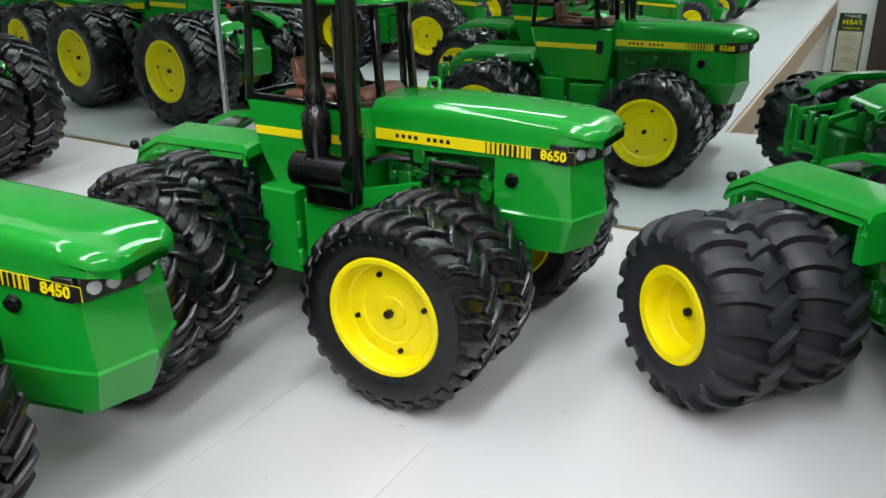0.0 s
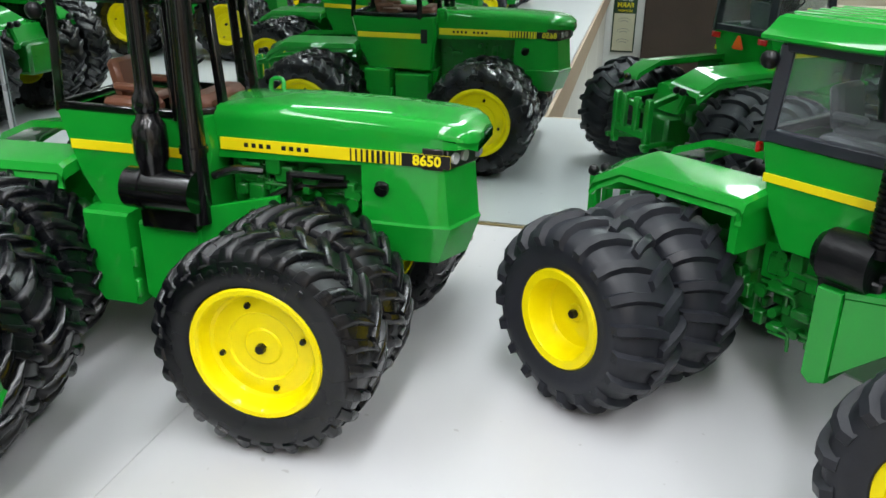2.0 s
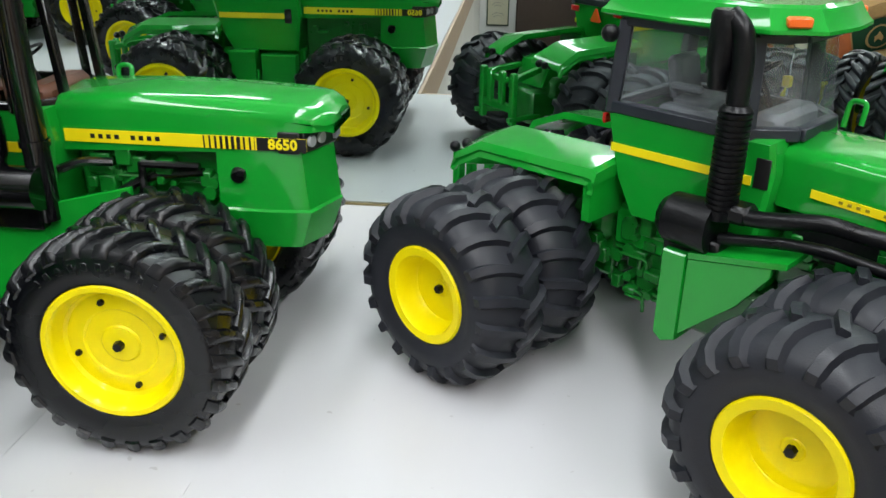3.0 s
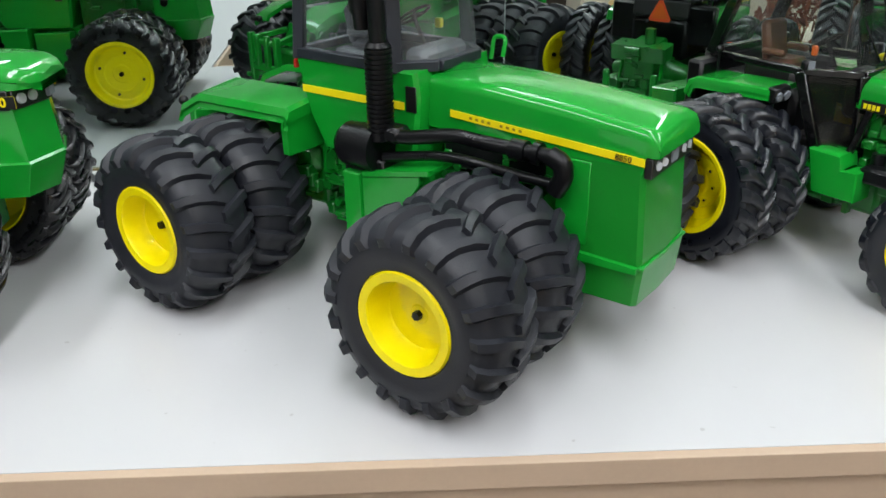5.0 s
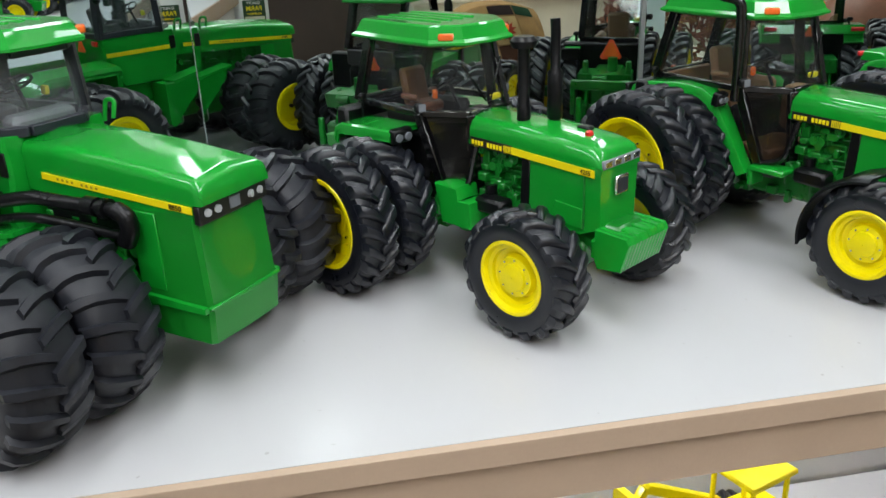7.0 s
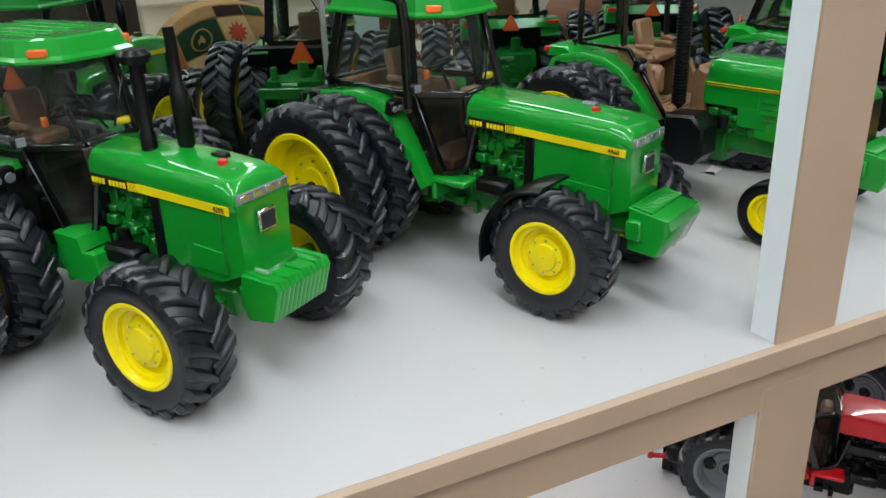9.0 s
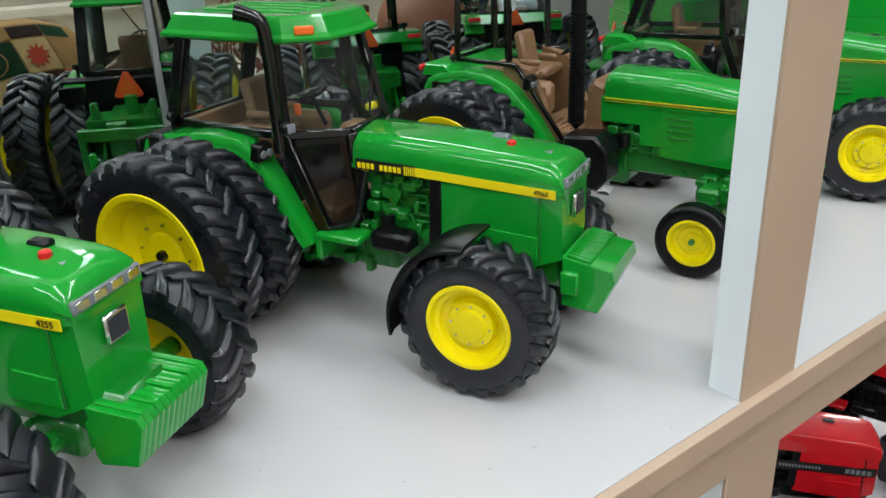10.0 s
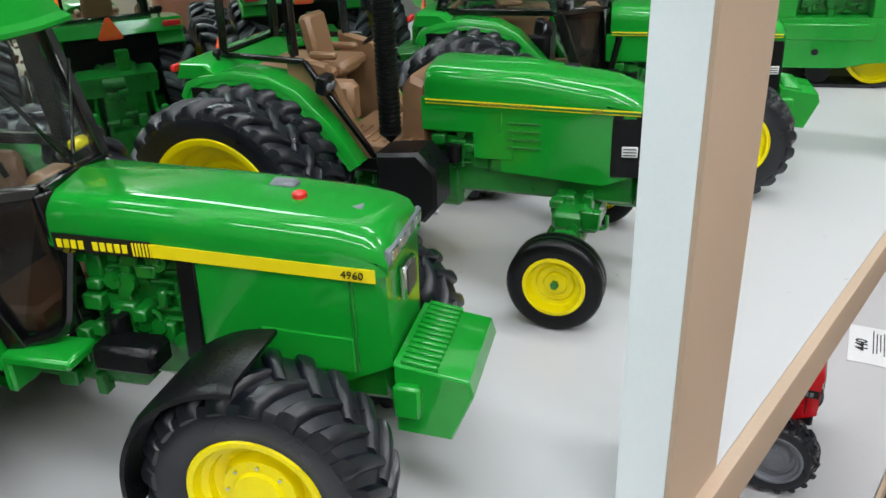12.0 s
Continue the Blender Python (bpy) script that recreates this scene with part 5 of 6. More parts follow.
        bar(bm, (0.030, -0.036, 0.114), (0.066, -0.036, 0.066), 0.003)
        part("roll_frame", bm, BLACK, root, "black four-post roll frame")
        bm = nb()
        cbox(bm, (-0.002, 0, 0.084), (0.056, 0.054, 0.038), 0.004)
        cbox(bm, (0.050, 0, 0.061), (0.060, 0.064, 0.010), 0.002)
        part("cab_body", bm, BLACK_M, root)
        bm = nb()
        cbox(bm, (0.006, 0, 0.103), (0.060, 0.056, 0.006), 0.002)
        deck = part("operator_deck", bm, TAN_IN, root, "tan moulded operator deck")
        for s in (-1, 1):
            bm = nb()
            prism(bm, [(0.018, 0.066), (0.062, 0.064), (0.040, 0.112), (0.018, 0.117)], s * 0.0275, s * 0.0335, 0.0015)
            part("deck_side", bm, TAN_IN, deck)
        bm = nb()
        cbox(bm, (0.040, -0.019, 0.090), (0.020, 0.012, 0.022), 0.003)
        part("console", bm, TAN_IN, deck)
        bm = nb()
        cbox(bm, (0.062, 0, 0.069), (0.05, 0.062, 0.006), 0.002)
        part("floor_plate", bm, TAN_IN, deck)
        for k in range(7):
            bm = nb()
            cbox(bm, (0.044 + 0.006 * k, -0.016, 0.0725), (0.002, 0.026, 0.0012), 0.0004)
            part("floor_rib", bm, TAN_IN, deck)
        bm = nb()
        prism(bm, [(0.074, 0.066), (0.088, 0.066), (0.088, 0.102), (0.080, 0.105), (0.075, 0.099)], -0.020, 0.020, 0.003)
        part("dash", bm, TAN_IN, deck)
        seat_and_wheel(root, 0.030, 0.098, TAN_IN, 0.028)
        bm = nb()
        prof = [(0.0005, 0.075)]
        z = 0.080
        while z < 0.150:
            prof += [(0.0056, z), (0.0056, z + 0.0012), (0.0048, z + 0.0014), (0.0048, z + 0.0022)]
            z += 0.0024
        prof += [(0.0050, 0.152), (0.0048, 0.200), (0.0005, 0.200)]
        revolve(bm, prof, 16, (0.075, -0.036, 0), "z")
        part("exhaust_pipe", bm, BLACK_M, root, "ribbed black exhaust stack")
        if roof:
            bm = nb()
            cbox(bm, (0.008, 0, 0.190), (0.07, 0.066, 0.008), 0.003)
            part("roof", bm, paint, root)
    if stacks and cab == "cab":
        bm = nb()
        tube(bm, [(0.118, -0.006, 0.108), (0.118, -0.006, 0.120), (0.118, -0.006, 0.121), (0.118, -0.006, 0.155), (0.118, -0.006, 0.1555), (0.118, -0.006, 0.159), (0.118, -0.006, 0.1595), (0.118, -0.006, 0.162)], [0.0042, 0.0042, 0.0035, 0.0035, 0.0070, 0.0084, 0.0084, 0.006], 14)
        part("intake_pipe", bm, BLACK_M, root, "black capped intake stack")
        bm = nb()
        tube(bm, [(0.134, 0.004, 0.108), (0.134, 0.004, 0.112), (0.134, 0.004, 0.114), (0.134, 0.004, 0.141), (0.134, 0.004, 0.143), (0.134, 0.004, 0.165), (0.1335, 0.004, 0.172)], [0.0032, 0.0032, 0.0046, 0.0046, 0.0030, 0.0030, 0.0030], 14)
        part("exhaust_pipe", bm, BLACK_M, root, "black exhaust stack")
    bm = nb()
    cbox(bm, (0.158, 0.003, 0.111 + hz), (0.009, 0.006, 0.003), 0.001)
    part("hood_cap", bm, BLACK_M if not fender else GREY, root)
    if beacon:
        bm = nb()
        cyl(bm, (0.166, -0.004, 0.108), (0.166, -0.004, 0.1112 + hz), 0.0027, 0.0024, 12)
        ball(bm, (0.166, -0.004, 0.1112 + hz), 0.0023, 12, (1, 1, 0.4))
        part("radiator_cap", bm, RED, root, "red plastic cap on the hood")
        bm = nb()
        cbox(bm, (0.184 + D, -0.004, 0.1078), (0.006, 0.005, 0.0015), 0.0006)
        part("hood_cap", bm, GREY, root)
    if fender:
        for s in (-1, 1):
            bm = nb()
            pts = []
            ro, ri = rf + 0.0036, rf + 0.0020
            n = 14
            for k in range(n + 1):
                a = radians(90 + (192 - 90) * k / n)
                pts.append((WB + ro * math.cos(a), rf + ro * math.sin(a)))
            for k in range(n, -1, -1):
                a = radians(90 + (192 - 90) * k / n)
                pts.append((WB + ri * math.cos(a), rf + ri * math.sin(a)))
            y0, y1 = s * (yf - front["W"] - 0.001), s * (yf + 0.002)
            loft(bm, [[(x, y0, z) for x, z in pts], [(x, y1 - s * 0.003, z) for x, z in pts], [(x, y1, z - 0.002) for x, z in pts]])
            part("front_fender", bm, BLACK_M, root, "black front mudguard")
    # hitch and marks behind
    bm = nb()
    prism(bm, [(-0.060, R + 0.030), (-0.030, R + 0.034), (-0.030, R - 0.040), (-0.052, R - 0.044), (-0.060, R - 0.020)], -0.0135, 0.0135, 0.002)
    greebles(bm, -0.062, -0.058, -0.014, 0.014, R - 0.020, R + 0.030, 12, 31)
    part("hitch_case", bm, metal, root, "green rear casting")
    bm = nb()
    cyl(bm, (-0.048, 0.004, R + 0.028), (-0.048, 0.004, R + 0.044), 0.0050, 0.0045, 12)
    part("lift_cylinder", bm, metal, root)
    bm = nb()
    prism(bm, [(-0.062, R + 0.030), (-0.040, R + 0.032), (-0.040, R + 0.019), (-0.060, R + 0.017)], -0.0270, 0.0230, 0.0015)
    part("rock_shaft", bm, metal, root)
    bm = nb()
    prism(bm, [(-0.066, R - 0.006), (-0.058, R - 0.004), (-0.056, R - 0.042), (-0.066, R - 0.042)], -0.0115, 0.0115, 0.0012)
    part("drawbar_plate", bm, metal, root)
    for s in (-1, 1):
        bm = nb()
        cyl(bm, (-0.020, s * 0.010, R + 0.002), (-0.018, s * 0.040, R), 0.0130, 0.0065, 14)
        part("axle_housing", bm, metal, root)
        bm = nb()
        cbox(bm, (-0.052, s * 0.023, R - 0.008), (0.016, 0.014, 0.020), 0.003)
        part("remote_block", bm, metal, root)
    if tri and not open_deck:
        bm = nb()
        cbox(bm, (-0.0235 + cab_x, 0, 0.0925), (0.012, 0.096, 0.034), 0.002)
        part("rear_wall", bm, BLACK_M, root, "black rear cab wall")
        for s in (-1, 1) if fenders == "slope" else ():
            bm = nb()
            cbox(bm, (-0.0378, s * 0.0380, 0.0998), (0.0036, 0.0180, 0.0110), 0.0008)
            part("tail_lamp", bm, BLACK_M, root, "black tail lamp housing")
    if quick:
        bm = nb()
        cbox(bm, (-0.066, 0, 0.0760), (0.005, 0.064, 0.0090), 0.001)
        for s in (-1, 1):
            cbox(bm, (-0.066, s * 0.0295, 0.062), (0.005, 0.005, 0.030), 0.001)
            cbox(bm, (-0.056, s * 0.020, 0.086), (0.006, 0.005, 0.022), 0.001)
        part("quick_hitch", bm, metal, root, "green quick-hitch frame")
    for s in (-1, 1):
        bm = nb()
        bar(bm, (-0.03, s * 0.014, R - 0.016), (-0.078, s * 0.022, R - 0.020), 0.0042)
        bar(bm, (-0.050, s * 0.018, R + 0.020), (-0.062, s * 0.020, R - 0.018), 0.0028)
        cbox(bm, (-0.076, s * 0.022, R - 0.006), (0.005, 0.005, 0.034), 0.001)
        part("hitch_arm", bm, paint, root)
    if tri:
        smv(root, pose(-0.0425 if open_deck else -0.0335 + cab_x, 0.0, 0.1105 if open_deck else tri_z, 0, 0, 90) @ pose(0, 0, 0, 0, 0, 180), 0.0082 if open_deck else 0.0105)
        for s in (-1, 1) if open_deck else ():
            bm = nb()
            cbox(bm, (-0.0418, s * 0.0405, 0.1095), (0.0025, 0.012, 0.0038), 0.0006)
            part("reflector", bm, RED, root, "red rear reflector")
    if open_deck:
        bm = nb()
        prism(bm, [(-0.040, 0.1045), (-0.010, 0.1055), (-0.020, 0.1130), (-0.037, 0.1130)], -0.048, 0.048, 0.002)
        part("rear_panel", bm, paint, root)
        bm = nb()
        cbox(bm, (-0.022, 0, 0.086), (0.022, 0.098, 0.036), 0.003)
        part("fender_inner", bm, BLACK_M, root)
    return root


# ---- the shelves and the room ----
EDGE, STRIP, BACK = 0.2266, 0.2730, 0.626
LOW = -0.40
WING, JOINT = -0.222, -0.3085


def block(name, c, s, material, b=0.001, kind="structure", label="", category=""):
    bm = nb()
    cbox(bm, (0, 0, 0), s, b)
    ob = new(name, finish(bm, name, material))
    ob.location = c
    return tagged(ob, label, category, "", kind)


def board(name, poly, z1, t, material, label):
    """A flat board cut to an outline."""
    bm = nb()
    prism(bm, poly, z1 - t, z1, 0.00025, to=lambda x, y, z: (x, z, y))
    ob = new(name, finish(bm, name, material, 25))
    return tagged(ob, label, "shelf", "", "structure")


G2 = 0.00007
board("shelf_front_board", [(JOINT + G2, -3.9), (WING, -3.9), (WING, STRIP + G2), (2.2, STRIP + G2), (2.2, BACK), (JOINT + G2, BACK)], 0, 0.013, SHELF, "glossy white laminate shelf board, lightly scuffed")
board("shelf_edge_board", [(WING + G2, EDGE), (2.2, EDGE), (2.2, STRIP - G2), (WING + G2, STRIP - G2)], 0, 0.013, SHELF, "white laminate strip along the shelf's edge")
board("shelf_side_board", [(-2.24, -3.9), (JOINT - G2, -3.9), (JOINT - G2, BACK), (-2.24, BACK)], 0, 0.013, SHELF, "white laminate side shelf board beside a joint")
block("trim_wing", (WING + 0.0028, (EDGE - 3.9) / 2 - 0.004, -0.026), (0.005, EDGE + 3.9 - 0.008, 0.050), TRIM, 0.0008, label="tan painted edging of the side shelf", category="trim")
block("trim_front", (0.992, EDGE - 0.0026, -0.0065), (2.408, 0.0052, 0.0128), TRIM, 0.0003, label="tan painted shelf edging", category="trim")
block("trim_apron", (0.992, EDGE + 0.006, -0.0270), (2.408, 0.012, 0.028), TRIM, 0.0006, label="tan painted board under the shelf", category="trim")

# mirror panels standing along the back of the shelf, each in a thin channel, with grey strips over the joints
edge_y = 0.600
for k, (x0, y0, x1, y1) in enumerate(((-2.24, 0.600, -1.742, 0.600), (-1.742, 0.600, -0.644, 0.5930), (-0.643, 0.5931, 0.0804, 0.6083), (0.0797, 0.6083, 0.4554, 0.5935), (0.456, 0.6190, 1.555, 0.5660), (1.556, 0.566, 2.2, 0.566))):
    length, yaw = math.hypot(x1 - x0, y1 - y0), math.degrees(math.atan2(y1 - y0, x1 - x0))
    mid = ((x0 + x1) / 2, (y0 + y1) / 2)
    ob = block("mirror_%d" % (k + 1), (0, 0, 0), (length - 0.0008, 0.006, 0.627), MIRROR_M, 0.0004, label="tall clear mirror panel at the back of the shelf", category="mirror")
    ob.matrix_world = pose(*mid, 0.315, 0, 0, yaw) @ pose(0, 0.003, 0)
    ob = block("trim_channel", (0, 0, 0), (length, 0.0024, 0.0016), CHANNEL_M, 0.0003, label="thin dull brass channel under a mirror", category="trim")
    ob.matrix_world = pose(*mid, 0.0008, 0, 0, yaw) @ pose(0, -0.0013, 0)
    if k not in (0, 3):
        block("trim_mirror", (x0, min(y0, edge_y) - 0.0014, 0.316), (0.0040, 0.0018, 0.626), JOINT_M, 0.0004, label="narrow grey strip over a mirror joint", category="trim")
    edge_y = y1

for x in (0.5955, 1.030):
    post = thing("shelf_post", pose(x, EDGE + 0.0065, 0), "upright shelf post, tan face and white sides", "post", "shelf posts")
    bm = nb()
    cbox(bm, (0, 0.0030, 0.32), (0.0440, 0.0165, 0.64), 0.0001)
    part("post_board", bm, POSTW, post)
    bm = nb()
    cbox(bm, (0, -0.00605, 0.32), (0.0440, 0.0016, 0.64), 0.0001)
    part("post_face", bm, TRIM, post, "tan painted face")
lowpost = thing("lower_shelf_post", pose(0.592, EDGE + 0.0065, 0), "upright tan post below the shelf", "post")
bm = nb()
cbox(bm, (0, 0.0035, LOW / 2 - 0.0205), (0.0445, 0.0155, -LOW - 0.0410), 0.0006)
part("post_board", bm, POSTW, lowpost)
bm = nb()
cbox(bm, (0, -0.0055, -0.0135 + LOW / 2), (0.0450, 0.0022, -LOW - 0.027), 0.0004)
part("post_face", bm, TRIM, lowpost, "tan painted face")

block("lower_shelf", (0.0, 0.419, LOW - 0.0065), (4.4, 0.384, 0.013), SHELF, 0.0012, label="white laminate lower shelf board", category="shelf")
block("trim_lower", (0.0, EDGE - 0.0028, LOW - 0.012), (4.4, 0.0052, 0.024), TRIM, 0.0009, label="tan painted lower shelf edging", category="trim")
block("panel_back_low", (0.97, 0.622, LOW / 2 - 0.02), (2.44, 0.012, -LOW), WALL, 0.0008, label="white back panel under the shelf", category="panel")

block("floor", (0.65, -1.68, -0.96), (6.0, 4.76, 0.04), FLOOR, label="dark carpet floor", category="floor")
# ceiling and side walls stay out of view; dark tones cut their reflections
block("ceiling", (0.65, -1.68, 1.62), (6.0, 4.76, 0.04), CEIL, label="unseen ceiling, kept dark", category="ceiling")
block("wall_left", (-2.30, -1.68, 0.33), (0.06, 4.70, 2.6), WALL_D, label="unseen side wall, kept dark", category="wall")
block("wall_right", (3.6, -0.63, 0.33), (0.06, 2.5, 2.6), WALL_D, label="unseen side wall, kept dark", category="wall")
block("wall_back", (0.65, 0.664, 0.33), (5.96, 0.06, 2.6), WALL, label="off-white wall behind the mirrors", category="wall")
block("wall_end", (-1.26, -4.02, 0.33), (2.1, 0.06, 2.6), WALL, label="off-white end wall", category="wall")
block("wall_front", (1.655, -1.90, 0.33), (3.89, 0.06, 2.6), WALL, label="off-white wall across the aisle", category="wall")
block("wall_side", (-0.2705, -2.96, 0.33), (0.06, 2.06, 2.6), WALL, label="off-white wall beside the shelf", category="wall")

# white panels under the side shelf's edge
for k in range(4):
    block("panel_side", (WING - 0.012, -0.06 - 0.50 * k, -0.50), (0.012, 0.495, 0.90), WALL, 0.002, label="white panel under the side shelf", category="panel")

# light fixtures: long tubes in white trays
GLOW = bpy.data.materials.new("lamp_tube")
GLOW.use_nodes = True
GLOW.node_tree.nodes["Principled BSDF"].inputs["Base Color"].default_value = (0.9, 0.9, 0.9, 1)
GLOW.node_tree.nodes["Principled BSDF"].inputs["Emission Color"].default_value = (0.93, 0.97, 1.0, 1)
GLOW.node_tree.nodes["Principled BSDF"].inputs["Emission Strength"].default_value = 9.0
for x, y in LAMPS:
    fx = thing("ceiling_light", pose(x, y, 1.58), "white fluorescent ceiling fixture, lit", "ceiling light", "ceiling lights")
    bm = nb()
    prism(bm, [(-0.15, 0.02), (0.15, 0.02), (0.13, -0.02), (-0.13, -0.02)], -0.62, 0.62, 0.004)
    part("tray", bm, CEIL, fx)
    for d in (-0.07, 0.07):
        bm = nb()
        cyl(bm, (d, -0.58, -0.036), (d, 0.58, -0.036), 0.014, n=12)
        part("tube_lamp", bm, GLOW, fx, "glowing white tube")
    lamp = bpy.data.lights.new("area", "AREA")
    lamp.shape, lamp.size, lamp.size_y, lamp.energy = "RECTANGLE", 0.20, 1.2, LAMP_W * (1.25 if y > -1 else 1.6) * (0.75 if x < -1 else 1.0)
    lamp.color = (0.965, 0.965, 0.995) if y < -1 else (0.91, 0.965, 1.0)
    lo = new("ceiling_lamp_light", lamp)
    lo.location = (x, y, 1.52)

# ---- wheel kinds ----
W_B = wspec(0.0508, 0.034, 0.0292, "disc", 25, 0.0030, 0.0024, 0.72, RUBBER_S)
W_D = wspec(0.0565, 0.034, 0.0300, "disc", 26, 0.0030, 0.0024, 0.72, RUBBER_S)
W_C = wspec(0.0490, 0.0405, 0.0231, "dish", 19, 0.0034, 0.0024, 0.42, RUBBER_G, ribbed="round")
W_R = wspec(0.0525, 0.027, 0.0335, "deep", 24, 0.0038, 0.0031, 0.9, RUBBER)
W_H = wspec(0.0550, 0.027, 0.0355, "deep", 25, 0.0039, 0.0031, 0.9, RUBBER)
W_G = wspec(0.0490, 0.027, 0.0290, "deep", 22, 0.0036, 0.0033, 0.9, RUBBER)
W_RF = wspec(0.0378, 0.028, 0.0203, "hub", 20, 0.0029, 0.0026, 0.8, RUBBER)
W_GF = wspec(0.0388, 0.029, 0.0214, "hub", 17, 0.0031, 0.0031, 0.85, RUBBER)
W_RC = wspec(0.0228, 0.0150, 0.0136, "car", 0, 0.0, 0.001, 0, BLACK_M, ribbed=True)


def at(x, y, yaw):
    return pose(x, y, 0, 0, 0, yaw)


# ---- the tractors on the shelf ----
big_tractor(at(-0.420, 0.387, 0), "glossy green toy tractor with twin black stacks and dual wheels", W_B, 0.1025, "8650", "open", "twin", roof_z=0.010, hood_z=0.008, level=0.0075, nose_drop=0.031)
big_tractor(at(-0.059, 0.447, -38), "green toy tractor with wide dusty dual tyres and glazed cab", W_C, 0.1195, "8850", "glazed", "ribbed", roof_z=-0.002, rear_x=-0.008, tank=False, fine_bars=True, fender_y=0.051, tri=True)
big_tractor(at(-0.534, 0.148, 11), "bright green toy tractor with four round headlamps", W_B, 0.112, "8450", "open", "none", hood_z=-0.004, nose_drop=0.010)

row_tractor(at(0.2334, 0.4908, -56.2), "green toy tractor with glazed cab, stacks and front weights", W_G, W_GF, long_hood=-0.012, yo=0.102, rear_x=0.030, yf=0.070, number="4255", weights="suitcase", beacon=True, fenders="flat", boxed=True, tri=True, cab_x=0.012, wrap=(1, 2), interior=GREY_D)
row_tractor(at(0.4657, 0.4897, -65), "green toy tractor with black front mudguards and dual rear wheels", W_H, W_RF, yo=0.090, rear_x=0.002, yf=0.062, number="4960", roof_z=0.003, weights="block", fender=True, stacks=False, beacon=True, tri=True, quick=True, interior=TAN_IN, wrap=(2,))
row_tractor(at(0.6787, 0.5067, -70.7), "green open-station toy tractor with narrow front wheels", W_R, W_RC, yf=0.072, number="7800", cab="open", weights="block", stripe="thin", nose="round", stacks=False, black_side=True, hood_z=-0.003, fenders="arc", tri=True, open_deck=True)
row_tractor(at(0.852, 0.4976, -63.4), "green toy tractor with cab, front weights and thin stripe", W_R, W_RF, yf=0.068, number="", cab="cab", weights="block", stripe="thin", nose="round", stacks=False, black_side=True, fenders="arc", tri=True, open_deck=True, interior=TAN_IN, wrap=(2,))

# ---- the side shelf's tractors ----
big_tractor(at(-0.820, 0.390, 186) @ Matrix.Scale(1.17, 4), "large green toy tractor with flat yellow wheels", W_D, 0.096, "", "glazed", "none", detail=False, rear_hitch=False)
row_tractor(at(-1.02, 0.148, -132), "green toy tractor with orange triangle, turned away", W_R, W_RF, number="", tri=True, stacks=False, group="tractors on the side shelf", detail=False)
big_tractor(at(-1.52, 0.219, 6), "green toy tractor standing behind another", W_D, 0.096, "", "glazed", "none", detail=False)
for x, y, yaw, kind in ((-0.60, -0.35, 4, 1), (-0.60, -0.72, 6, 1), (-0.60, -1.04, 4, 1), (-0.61, -1.38, 4, 1), (-0.62, -1.75, 4, 1), (-0.92, -0.10, -4, 0), (-1.00, -0.55, 0, 0)):
    if kind:
        row_tractor(at(x, y, yaw), "green toy tractor with front weights on the side shelf", W_R, W_RF, number="", stacks=True, group="tractors on the side shelf", detail=False)
    else:
        big_tractor(at(x, y, yaw), "green toy tractor with dual wheels on the side shelf", W_D, 0.096, "", "open", "twin", group="tractors on the side shelf", detail=False)

# ---- a crumpled paper tag on the shelf ----
tag = thing("paper_tag", at(0.753, 0.466, 20), "small crumpled white paper tag with loose string", "tag")
bm = nb()
rt = random.Random(4)
grid_ = [[Vector((0.0026 * i - 0.008 + rt.uniform(-0.0005, 0.0005), 0.0024 * j - 0.005 + 0.0004 * i, 0.0011 + 0.0016 * abs(math.sin(i * 1.3 + j * 0.9)) + rt.uniform(0, 0.0008))) for i in range(7)] for j in range(5)]
skins = [[[bm.verts.new(p - Vector((0, 0, dz))) for p in row_] for row_ in grid_] for dz in (0.0, 0.0005)]
for sk in skins:
    for j in range(4):
        for i in range(6):
            bm.faces.new((sk[j][i], sk[j][i + 1], sk[j + 1][i + 1], sk[j + 1][i]))
rim_ = [(0, i) for i in range(7)] + [(j, 6) for j in range(1, 5)] + [(4, i) for i in range(5, -1, -1)] + [(j, 0) for j in range(3, 0, -1)]
for (a, b), (c, d) in zip(rim_, rim_[1:] + rim_[:1]):
    bm.faces.new((skins[0][a][b], skins[0][c][d], skins[1][c][d], skins[1][a][b]))
part("paper", bm, WHITE_D, tag, sharp=20)
bm = nb()
tube(bm, smooth_path([(0.006, 0.002, 0.0016), (0.013, 0.005, 0.0010), (0.020, 0.005, 0.0012), (0.027, 0.011, 0.0009)]), 0.0006, 6)
part("string", bm, WHITE_D, tag)

# ---- crawler tractor at the shelf's far end: x along its side, y towards the aisle ----
tk = thing("toy_crawler", pose(1.2426, 0.3965, 0, 0, 0, 115.3), "green toy crawler tractor with black rubber tracks and yellow wheels", "toy tractor")


def crawler_loop(x0, x1, r, n=9):
    pts = []
    for k in range(n + 1):
        a = math.pi / 2 - math.pi * k / n
        pts.append((x1 + r * math.cos(a), r + r * math.sin(a)))
    for k in range(n + 1):
        a = -math.pi / 2 - math.pi * k / n
        pts.append((x0 + r * math.cos(a), r + r * math.sin(a)))
    return pts


